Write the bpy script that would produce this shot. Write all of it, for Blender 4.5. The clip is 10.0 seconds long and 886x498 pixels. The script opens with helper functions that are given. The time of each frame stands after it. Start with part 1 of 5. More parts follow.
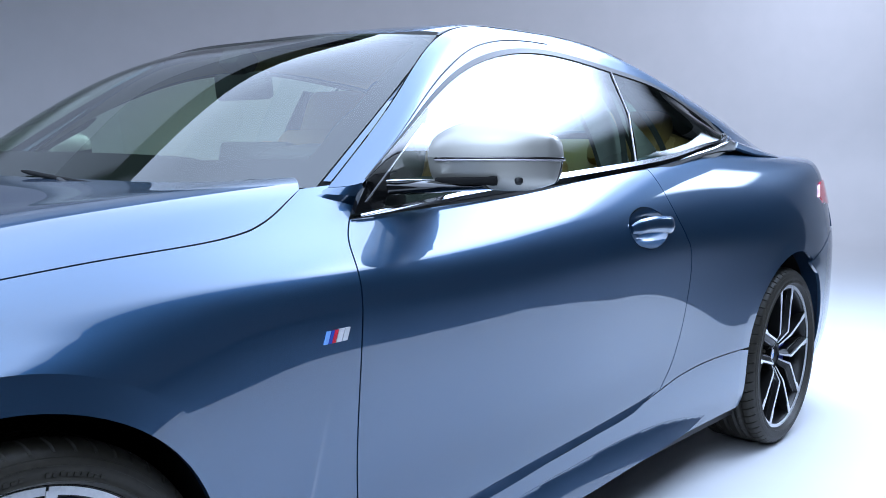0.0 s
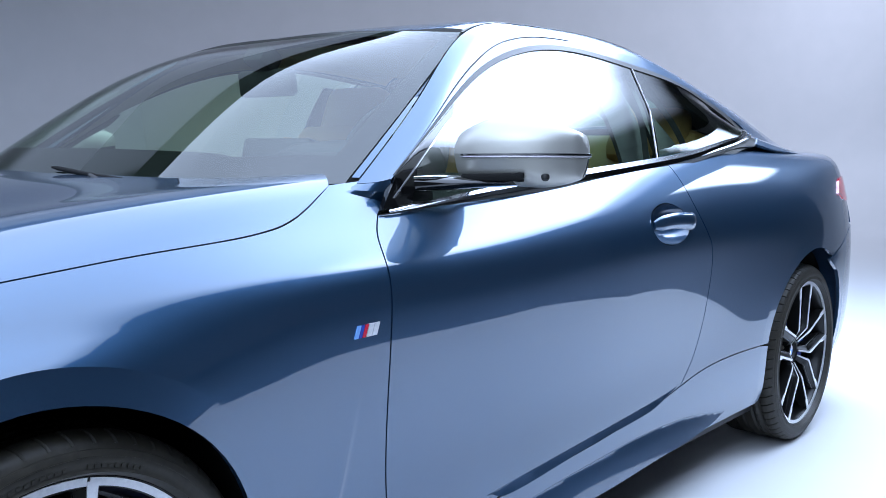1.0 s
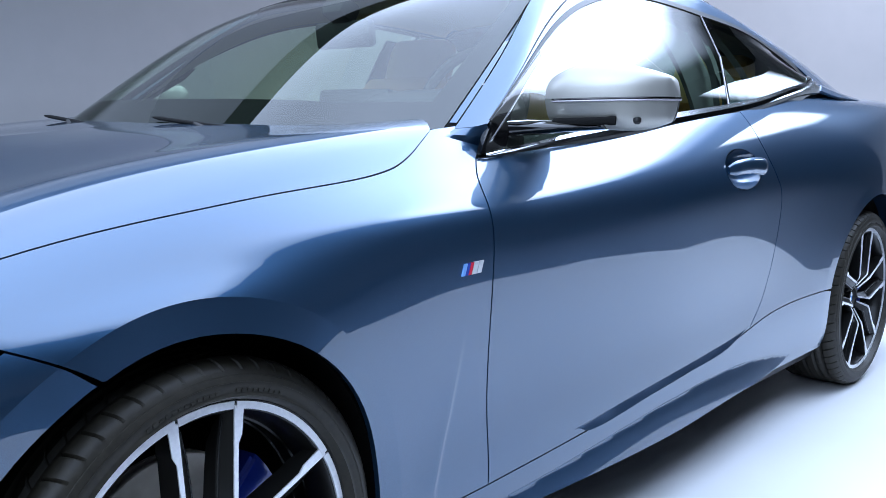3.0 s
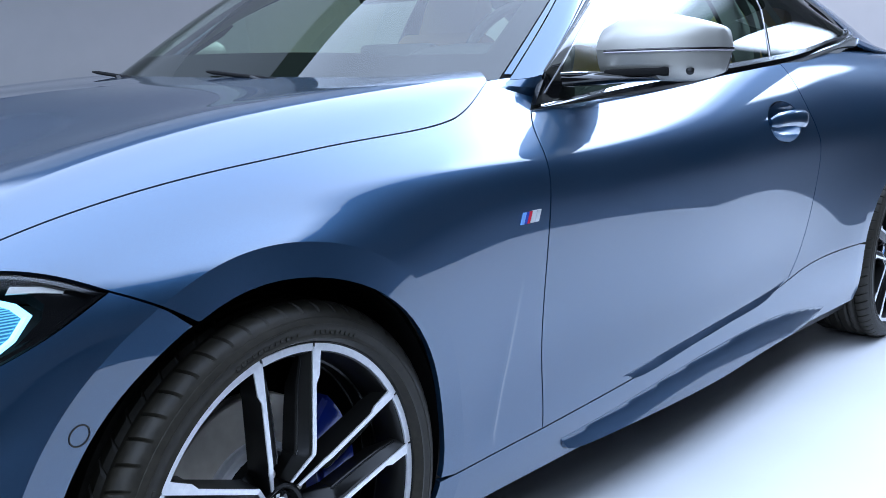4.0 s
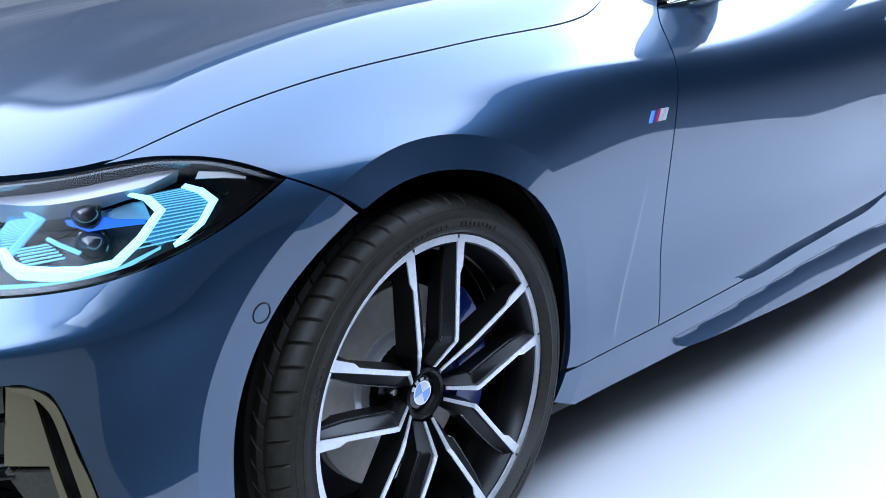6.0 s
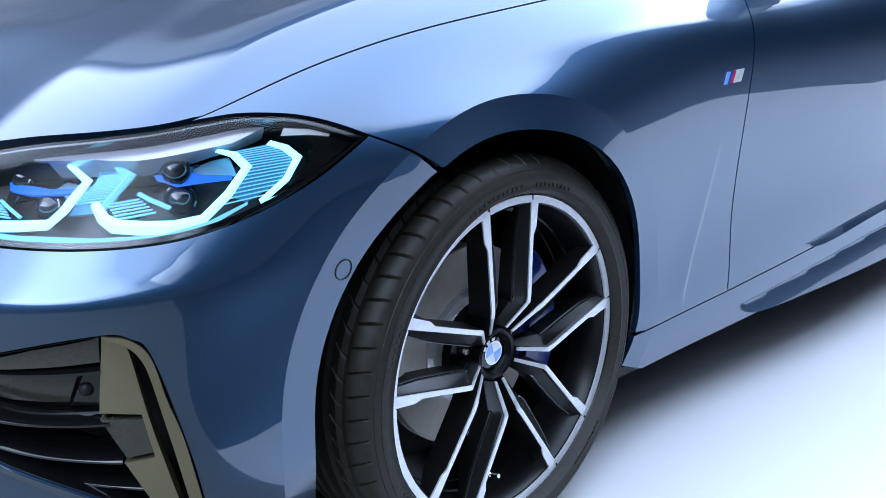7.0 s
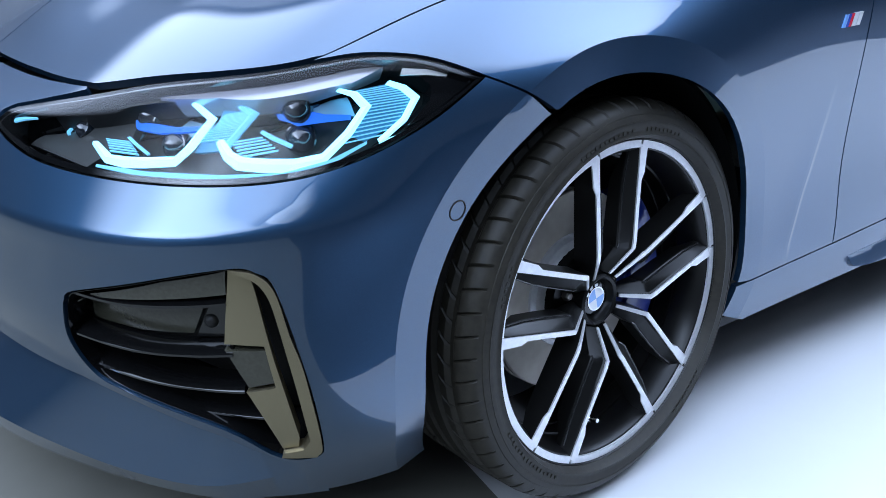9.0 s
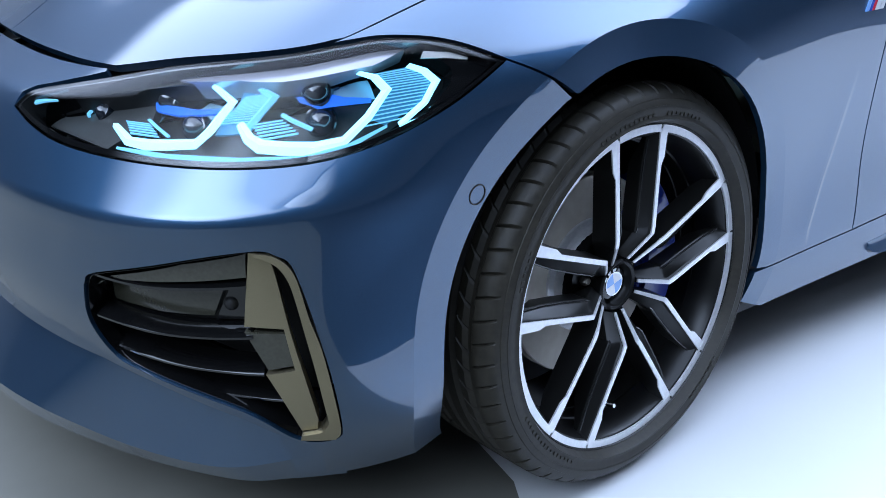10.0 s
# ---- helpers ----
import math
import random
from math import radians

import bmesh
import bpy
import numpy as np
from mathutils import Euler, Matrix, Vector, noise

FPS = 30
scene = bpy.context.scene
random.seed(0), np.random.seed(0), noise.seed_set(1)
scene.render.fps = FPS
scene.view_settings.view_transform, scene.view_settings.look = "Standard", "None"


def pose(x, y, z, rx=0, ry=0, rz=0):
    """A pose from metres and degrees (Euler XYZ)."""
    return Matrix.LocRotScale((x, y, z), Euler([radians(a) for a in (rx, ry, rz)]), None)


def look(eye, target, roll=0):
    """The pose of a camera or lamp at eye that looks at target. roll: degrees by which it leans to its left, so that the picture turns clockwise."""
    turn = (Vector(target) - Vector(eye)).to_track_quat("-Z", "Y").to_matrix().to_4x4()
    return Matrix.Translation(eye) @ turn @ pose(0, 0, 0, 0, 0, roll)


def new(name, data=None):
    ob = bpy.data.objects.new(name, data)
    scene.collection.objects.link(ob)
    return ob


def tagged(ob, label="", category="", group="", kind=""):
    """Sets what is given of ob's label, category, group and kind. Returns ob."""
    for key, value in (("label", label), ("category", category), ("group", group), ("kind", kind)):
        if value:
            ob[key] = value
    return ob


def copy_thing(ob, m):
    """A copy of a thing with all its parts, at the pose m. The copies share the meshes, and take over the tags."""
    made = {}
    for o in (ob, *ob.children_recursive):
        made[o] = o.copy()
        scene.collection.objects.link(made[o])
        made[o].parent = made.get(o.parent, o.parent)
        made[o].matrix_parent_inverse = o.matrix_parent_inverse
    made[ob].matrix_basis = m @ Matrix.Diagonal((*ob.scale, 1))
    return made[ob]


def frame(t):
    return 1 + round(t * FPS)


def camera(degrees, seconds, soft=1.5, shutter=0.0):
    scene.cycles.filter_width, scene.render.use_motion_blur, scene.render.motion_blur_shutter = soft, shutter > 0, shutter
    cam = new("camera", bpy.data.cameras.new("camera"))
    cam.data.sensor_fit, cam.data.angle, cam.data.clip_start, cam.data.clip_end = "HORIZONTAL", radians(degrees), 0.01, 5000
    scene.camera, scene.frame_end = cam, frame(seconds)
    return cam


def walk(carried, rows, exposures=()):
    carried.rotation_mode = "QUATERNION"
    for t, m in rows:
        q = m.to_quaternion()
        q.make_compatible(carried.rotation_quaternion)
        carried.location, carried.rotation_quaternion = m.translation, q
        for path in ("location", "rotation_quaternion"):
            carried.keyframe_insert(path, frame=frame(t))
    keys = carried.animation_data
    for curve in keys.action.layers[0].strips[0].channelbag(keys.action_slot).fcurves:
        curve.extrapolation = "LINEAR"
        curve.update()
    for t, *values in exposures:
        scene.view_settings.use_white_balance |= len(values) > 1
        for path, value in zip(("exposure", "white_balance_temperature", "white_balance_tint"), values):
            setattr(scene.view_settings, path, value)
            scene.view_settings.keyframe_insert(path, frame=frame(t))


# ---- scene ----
cam = camera(53.1, 10.0, 0.9)
PATH = [
    (0, (-0.48, -2.009, 1.048), (1.042, -0.728, 0.845), 1.0),
    (0.5, (-0.496, -2.008, 1.049), (1.022, -0.722, 0.844), 1.0),
    (1, (-0.513, -1.993, 1.048), (0.994, -0.695, 0.836), 1.0),
    (1.5, (-0.537, -1.98, 1.04), (0.961, -0.674, 0.817), 0.8),
    (2, (-0.574, -1.967, 1.034), (0.908, -0.647, 0.782), 0.6),
    (3.5, (-0.702, -1.912, 1.011), (0.747, -0.576, 0.671), 0.2),
    (4, (-0.747, -1.892, 1.002), (0.685, -0.552, 0.613), 0.0),
    (4.5, (-0.783, -1.878, 0.995), (0.627, -0.529, 0.559), -0.2),
    (5, (-0.818, -1.855, 0.985), (0.564, -0.495, 0.494), -0.3),
    (5.5, (-0.847, -1.838, 0.982), (0.507, -0.466, 0.446), -0.3),
    (7, (-0.91, -1.799, 0.966), (0.312, -0.351, 0.326), -0.8),
    (7.5, (-0.923, -1.792, 0.962), (0.265, -0.328, 0.296), -1.0),
    (8, (-0.938, -1.785, 0.958), (0.205, -0.299, 0.262), -1.2),
    (8.5, (-0.951, -1.776, 0.96), (0.153, -0.274, 0.235), -1.2),
    (9, (-0.96, -1.771, 0.957), (0.114, -0.255, 0.217), -1.4),
    (9.5, (-0.965, -1.768, 0.955), (0.089, -0.246, 0.199), -1.5),
    (10, (-0.967, -1.764, 0.956), (0.077, -0.243, 0.184), -1.4),
]
walk(cam, [(t, look(eye, target, roll)) for t, eye, target, roll in PATH])

# ---- world, lamps, exposure ----
world = bpy.data.worlds.new("studio_dark")
scene.world = world
world.use_nodes = True
world.node_tree.nodes["Background"].inputs[0].default_value = (0.55, 0.6, 0.7, 1)
world.node_tree.nodes["Background"].inputs[1].default_value = 0.02


def softbox(name, at, sx, sy, watts, colour, along=(), across=()):
    """An area lamp; along and across give its brightness over the world's x and y, as stops of place and share."""
    lamp = bpy.data.lights.new(name, "AREA")
    lamp.shape, lamp.size, lamp.size_y, lamp.energy, lamp.color = "RECTANGLE", sx, sy, watts, colour
    ob = new(name, lamp)
    ob.matrix_world = at
    if along:
        lamp.use_nodes = True
        tree = lamp.node_tree
        emit = tree.nodes["Emission"]
        place, apart, times = tree.nodes.new("ShaderNodeNewGeometry"), tree.nodes.new("ShaderNodeSeparateXYZ"), tree.nodes.new("ShaderNodeMath")
        times.operation = "MULTIPLY"
        tree.links.new(place.outputs["Position"], apart.inputs[0])
        for axis, stops in ((0, along), (1, across)):
            span, ramp = tree.nodes.new("ShaderNodeMapRange"), tree.nodes.new("ShaderNodeValToRGB")
            a, b = stops[0][0], stops[-1][0]
            span.inputs["From Min"].default_value, span.inputs["From Max"].default_value = a, b
            ramp.color_ramp.interpolation = "EASE"
            while len(ramp.color_ramp.elements) < len(stops):
                ramp.color_ramp.elements.new(0.5)
            for e, (p, v) in zip(ramp.color_ramp.elements, stops):
                e.position, e.color = (p - a) / (b - a), (v, v, v, 1)
            tree.links.new(apart.outputs[axis], span.inputs["Value"])
            tree.links.new(span.outputs["Result"], ramp.inputs["Fac"])
            tree.links.new(ramp.outputs["Color"], times.inputs[axis])
        tree.links.new(times.outputs["Value"], emit.inputs["Strength"])
    return ob


softbox("overhead_softbox", pose(2.5, -0.68, 3.3), 9.4, 4.76, 1900, (0.565, 0.71, 1.0),
        ((-2.2, 0.36), (-0.5, 0.34), (1.0, 0.34), (2.8, 0.5), (3.9, 1.0), (5.1, 1.0), (5.8, 0.2), (6.35, 0.0), (7.2, 0.0)), ((-3.06, 0.0), (-3.01, 0.45), (-2.5, 1.0), (-0.3, 1.0), (1.0, 0.8), (1.7, 0.85)))
softbox("front_softbox", pose(-4.2, -0.9, 3.3), 4.4, 7.2, 1180, (0.585, 0.735, 1.0),
        ((-6.4, 0.0), (-5.2, 0.85), (-4.0, 1.0), (-2.6, 0.8), (-2.0, 0.4)), ((-4.5, 0.0), (-3.4, 0.5), (-2.2, 0.9), (-0.6, 1.0), (0.6, 0.55), (2.4, 0.0)))
softbox("corner_softbox", pose(-1.3, -4.0, 3.3), 1.4, 1.84, 62, (0.585, 0.735, 1.0),
        ((-2.0, 1.0), (-1.5, 0.7), (-0.6, 0.0)), ((-4.92, 0.0), (-4.0, 0.45), (-3.08, 1.0)))
softbox("bonnet_softbox", pose(-0.95, 4.1, 3.3), 2.9, 4.8, 178, (0.565, 0.71, 1.0),
        ((-2.4, 0.0), (-1.9, 1.0), (0.05, 1.0), (0.5, 0.0)), ((1.7, 1.0), (5.3, 1.0), (6.5, 0.0)))
softbox("rear_softbox", pose(2.8, 4.6, 3.3), 4.6, 4.5, 150, (0.565, 0.71, 1.0),
        ((0.5, 0.0), (0.7, 0.26), (4.0, 0.2), (5.1, 0.0)), ((2.35, 1.0), (5.6, 1.0), (6.85, 0.0)))
softbox("tail_softbox", pose(7.75, -2.2, 3.3), 2.0, 1.4, 100, (0.58, 0.735, 1.0), ((6.75, 0.0), (7.2, 1.0), (8.2, 1.0), (8.75, 0.0)), ((-2.9, 0.0), (-2.6, 1.0), (-1.9, 1.0), (-1.5, 0.0)))
softbox("wall_wash_lamp", look((9.5, 2.0, 4.6), (12.5, 5.5, 0.6)), 3.0, 1.0, 230, (0.68, 0.76, 1.0))

# ---- materials ----
def shader(name, colour, rough=0.5, metal=0.0, **more):
    m = bpy.data.materials.new(name)
    m.use_nodes = True
    b = m.node_tree.nodes["Principled BSDF"]
    b.inputs["Base Color"].default_value = (*colour, 1)
    b.inputs["Roughness"].default_value = rough
    b.inputs["Metallic"].default_value = metal
    for key, value in more.items():
        b.inputs[key.replace("_", " ")].default_value = value
    return m, m.node_tree, b


def speckle(m, tree, b, scale, low, high, bump=0.0, detail=4.0, coords="Object", rough=None):
    """Mottles the base colour between low and high, with an optional bump and a span of roughness."""
    tc, nz = tree.nodes.new("ShaderNodeTexCoord"), tree.nodes.new("ShaderNodeTexNoise")
    nz.inputs["Scale"].default_value, nz.inputs["Detail"].default_value = scale, detail
    tree.links.new(tc.outputs[coords], nz.inputs["Vector"])
    ramp = tree.nodes.new("ShaderNodeValToRGB")
    ramp.color_ramp.elements[0].position, ramp.color_ramp.elements[1].position = 0.3, 0.7
    ramp.color_ramp.elements[0].color, ramp.color_ramp.elements[1].color = (*low, 1), (*high, 1)
    tree.links.new(nz.outputs["Fac"], ramp.inputs["Fac"])
    tree.links.new(ramp.outputs["Color"], b.inputs["Base Color"])
    if bump:
        bp = tree.nodes.new("ShaderNodeBump")
        bp.inputs["Strength"].default_value, bp.inputs["Distance"].default_value = bump, 0.002
        tree.links.new(nz.outputs["Fac"], bp.inputs["Height"])
        tree.links.new(bp.outputs["Normal"], b.inputs["Normal"])
    if rough:
        mr = tree.nodes.new("ShaderNodeMapRange")
        mr.inputs["To Min"].default_value, mr.inputs["To Max"].default_value = rough
        tree.links.new(nz.outputs["Fac"], mr.inputs["Value"])
        tree.links.new(mr.outputs["Result"], b.inputs["Roughness"])
    return m


def car_paint():
    m, tree, b = shader("blue_metallic_paint", (0.02, 0.055, 0.13), 0.36, 0.8, Coat_Weight=1.0, Coat_Roughness=0.012, Coat_IOR=1.8)
    speckle(m, tree, b, 1400, (0.0175, 0.054, 0.111), (0.028, 0.084, 0.163), 0, 1.0)
    return m


PAINT = car_paint()
FRIT = shader("black_glass_border", (0.01, 0.01, 0.01), 0.9, 0, Specular_IOR_Level=0.1)[0]
SATIN_BLACK = shader("satin_black_trim", (0.012, 0.0115, 0.009), 0.32, 0, Specular_IOR_Level=0.28)[0]
GLOSS_BLACK = shader("gloss_black_plastic", (0.004, 0.004, 0.0042), 0.08, 0, Coat_Weight=0.5)[0]
BLACK = speckle(*shader("black_plastic", (0.012, 0.012, 0.013), 0.55), 240, (0.004, 0.004, 0.004), (0.009, 0.009, 0.009), 0.15)
RUBBER = speckle(*shader("tyre_rubber", (0.02, 0.02, 0.02), 0.5, Specular_IOR_Level=0.35), 90, (0.015, 0.013, 0.009), (0.029, 0.025, 0.0175), 0.25, rough=(0.42, 0.62))
CHROME = shader("bright_trim", (0.86, 0.87, 0.9), 0.10, 1.0)[0]
MACHINED = speckle(*shader("machined_alloy", (0.8, 0.8, 0.82), 0.36, 0.6), 160, (0.80, 0.80, 0.82), (0.9, 0.9, 0.91), 0, rough=(0.3, 0.42))
RIM_GLOSS = shader("glossy_wheel_edge", (0.02, 0.02, 0.02), 0.18, 0, Specular_IOR_Level=0.7)[0]
RIM_BLACK = shader("black_wheel_lacquer", (0.006, 0.0058, 0.0054), 0.3, 0, Specular_IOR_Level=0.32)[0]
DARK_LENS = shader("dark_projector_glass", (0.012, 0.014, 0.018), 0.03, 0, Coat_Weight=1.0)[0]
LINER = speckle(*shader("wheel_liner_felt", (0.006, 0.006, 0.006), 0.95, Specular_IOR_Level=0.1), 400, (0.004, 0.004, 0.004), (0.009, 0.009, 0.009), 0.3)
DISC = speckle(*shader("ground_brake_iron", (0.75, 0.69, 0.60), 0.5, 0.15), 50, (0.72, 0.65, 0.55), (0.82, 0.76, 0.66), 0.05)
STEEL = speckle(*shader("brake_steel", (0.5, 0.48, 0.45), 0.35, 1.0), 60, (0.50, 0.45, 0.39), (0.68, 0.64, 0.58), 0.05)
CALIPER = shader("blue_caliper_lacquer", (0.01, 0.035, 0.32), 0.3, 0, Coat_Weight=0.6)[0]
# gloss black intake plates, with the floor's olive reflection put into the base colour
SHEEN_BLACK = speckle(*shader("black_plastic_olive_sheen", (0.04, 0.038, 0.028), 0.2, 0, Coat_Weight=0.4), 200, (0.040, 0.038, 0.027), (0.052, 0.05, 0.036), 0, rough=(0.16, 0.24))
CERIUM = speckle(*shader("bronze_grey_lacquer", (0.30, 0.27, 0.21), 0.34, 0.85), 900, (0.31, 0.265, 0.17), (0.345, 0.295, 0.192), 0, 1.0)
SILVER = speckle(*shader("satin_silver_lacquer", (0.45, 0.44, 0.42), 0.42, 0.65), 900, (0.42, 0.41, 0.375), (0.47, 0.46, 0.425), 0, 1.0)
FLOOR = speckle(*shader("white_studio_floor", (0.8, 0.8, 0.8), 0.45), 3, (0.60, 0.605, 0.61), (0.625, 0.625, 0.63), 0.01, rough=(0.42, 0.58))
# floor by the car's nose: the shade there is put into this darker colour
SHADED_FLOOR = speckle(*shader("shaded_studio_floor", (0.2, 0.2, 0.2), 0.6), 4, (0.125, 0.12, 0.10), (0.155, 0.15, 0.125), 0.05)
GREY_WALL = speckle(*shader("grey_studio_cloth", (0.12, 0.12, 0.125), 0.9), 20, (0.17, 0.175, 0.18), (0.23, 0.235, 0.24), 0.3)
DARK_WALL = speckle(*shader("black_studio_cloth", (0.02, 0.02, 0.022), 0.9), 30, (0.014, 0.014, 0.016), (0.028, 0.028, 0.03), 0.3)
LEATHER = speckle(*shader("cognac_leather", (0.42, 0.25, 0.10), 0.45), 350, (0.40, 0.24, 0.095), (0.48, 0.29, 0.12), 0.25)
HEADLINER = speckle(*shader("grey_beige_headliner", (0.3, 0.29, 0.25), 0.9), 500, (0.26, 0.25, 0.19), (0.32, 0.31, 0.24), 0.2)
CABIN_BLACK = speckle(*shader("dark_cabin_trim", (0.02, 0.02, 0.022), 0.6), 200, (0.016, 0.016, 0.018), (0.03, 0.03, 0.032), 0.2)


def pane(name, colour, facing=0.045, rough=0.0):
    """Clear glass: a tinted see-through sheet whose gloss grows towards grazing angles; facing: its share head-on."""
    mat = bpy.data.materials.new(name)
    mat.use_nodes = True
    tree = mat.node_tree
    tree.nodes.remove(tree.nodes["Principled BSDF"])
    thin, gloss = tree.nodes.new("ShaderNodeBsdfTransparent"), tree.nodes.new("ShaderNodeBsdfGlossy")
    mix, weight = tree.nodes.new("ShaderNodeMixShader"), tree.nodes.new("ShaderNodeLayerWeight")
    power, span = tree.nodes.new("ShaderNodeMath"), tree.nodes.new("ShaderNodeMapRange")
    thin.inputs["Color"].default_value = (*colour, 1)
    gloss.inputs["Roughness"].default_value = rough
    weight.inputs["Blend"].default_value = 0.5
    power.operation, power.inputs[1].default_value = "POWER", 5.0
    span.inputs["To Min"].default_value = facing
    tree.links.new(weight.outputs["Facing"], power.inputs[0])
    tree.links.new(power.outputs["Value"], span.inputs["Value"])
    tree.links.new(span.outputs["Result"], mix.inputs["Fac"])
    tree.links.new(thin.outputs["BSDF"], mix.inputs[1])
    tree.links.new(gloss.outputs["BSDF"], mix.inputs[2])
    tree.links.new(mix.outputs["Shader"], tree.nodes["Material Output"].inputs["Surface"])
    return mat


GLASS = pane("green_tinted_glass", (0.68, 0.80, 0.68), 0.115)
SIDE_GLASS = pane("green_side_glass", (0.66, 0.78, 0.68), 0.18)
REAR_GLASS = pane("green_rear_glass", (0.30, 0.52, 0.43), 0.08)
LENS = pane("clear_lamp_lens", (0.93, 0.95, 0.97), 0.018)
RED_LENS = shader("red_lamp_lens", (0.55, 0.02, 0.03), 0.12, 0, Coat_Weight=1.0)[0]


def glow(name, colour, strength):
    m = bpy.data.materials.new(name)
    m.use_nodes = True
    tree = m.node_tree
    b = tree.nodes["Principled BSDF"]
    b.inputs["Base Color"].default_value = (*(0.5 * c for c in colour), 1)
    b.inputs["Emission Color"].default_value, b.inputs["Emission Strength"].default_value = (*colour, 1), strength
    return m


DRL = glow("lit_running_light", (0.19, 0.60, 0.9), 3.6)
DRL_SOFT = glow("lit_light_guide", (0.14, 0.48, 0.78), 1.1)
DRL_DIM = glow("lit_guide_plate", (0.07, 0.34, 0.60), 0.32)
BLUE_FIN = glow("lit_blue_accent", (0.01, 0.16, 0.85), 0.7)
BADGE_BLUE = shader("light_blue_enamel", (0.20, 0.42, 0.85), 0.2, 0, Coat_Weight=1.0)[0]
BADGE_NAVY = shader("violet_enamel", (0.03, 0.07, 0.42), 0.2, 0, Coat_Weight=1.0)[0]
BADGE_RED = shader("red_enamel", (0.70, 0.02, 0.05), 0.2, 0, Coat_Weight=1.0)[0]
BADGE_WHITE = shader("white_enamel", (0.82, 0.84, 0.86), 0.2, 0, Coat_Weight=1.0)[0]
# pale grey for thin trim, and for the softbox reflection painted under the lens
SATIN_GREY = shader("lens_sheen_and_trim_grey", (0.45, 0.43, 0.46), 0.25, 0.4)[0]
BLUE_MIRROR = shader("lamp_reflector", (0.36, 0.62, 0.76), 0.35, 0.5)[0]
HOUSING = speckle(*shader("lamp_housing_grey", (0.05, 0.05, 0.052), 0.35), 300, (0.030, 0.030, 0.028), (0.05, 0.05, 0.046), 0.05)


# ---- builders ----
def part(name, bm, material, parent=None, label="", smooth=True):
    me = bpy.data.meshes.new(name)
    bm.to_mesh(me)
    bm.free()
    for p in me.polygons:
        p.use_smooth = smooth
    if smooth:
        me.set_sharp_from_angle(angle=radians(32))
    ob = new(name, me)
    me.materials.append(material)
    if parent:
        ob.parent = parent
    if label:
        tagged(ob, label)
    return ob


def spun(points, n=12):
    """A smooth line of n points a span through the given ones (Catmull-Rom)."""
    p = np.array(points, float)
    q = np.vstack([2 * p[0] - p[1], p, 2 * p[-1] - p[-2]])
    out = []
    for i in range(1, len(q) - 2):
        for t in np.linspace(0, 1, n, endpoint=False):
            a, b, c, d = q[i - 1:i + 3]
            out.append(0.5 * (2 * b + (c - a) * t + (2 * a - 5 * b + 4 * c - d) * t * t + (3 * b - a - 3 * c + d) * t**3))
    return np.array(out + [q[-2]])


def evened(line, step, closed=True):
    """The line with points about step apart, its corners kept."""
    p = np.array(line, float)
    if closed:
        p = np.vstack([p, p[:1]])
    out = []
    for a, b in zip(p[:-1], p[1:]):
        n = max(1, int(np.ceil(np.linalg.norm(b - a) / step)))
        out += [a + (b - a) * k / n for k in range(n)]
    out = np.array(out if closed else out + [p[-1]])
    keep, last = [0], out[0]
    for i in range(1, len(out)):
        if np.linalg.norm(out[i] - last) > step * 0.3:
            keep.append(i)
            last = out[i]
    if closed and np.linalg.norm(out[keep[-1]] - out[0]) < step * 0.3:
        keep.pop()
    return out[keep]


def area(p):
    x, y = p[:, 0], p[:, 1]
    return 0.5 * (x @ np.roll(y, -1) - y @ np.roll(x, -1))


def inset(p, gap):
    """The closed line moved inwards by gap."""
    d = np.roll(p, -1, 0) - np.roll(p, 1, 0)
    n = np.c_[-d[:, 1], d[:, 0]] / (np.linalg.norm(d, axis=1)[:, None] + 1e-9)
    return p + n * gap * np.sign(area(p))


def inside(pts, poly):
    x, y = pts[:, 0:1], pts[:, 1:2]
    a, b = poly, np.roll(poly, -1, 0)
    cross = ((a[:, 1] > y) != (b[:, 1] > y)) & (x < (b[:, 0] - a[:, 0]) * (y - a[:, 1]) / (b[:, 1] - a[:, 1] + 1e-15) + a[:, 0])
    return cross.sum(1) % 2 == 1


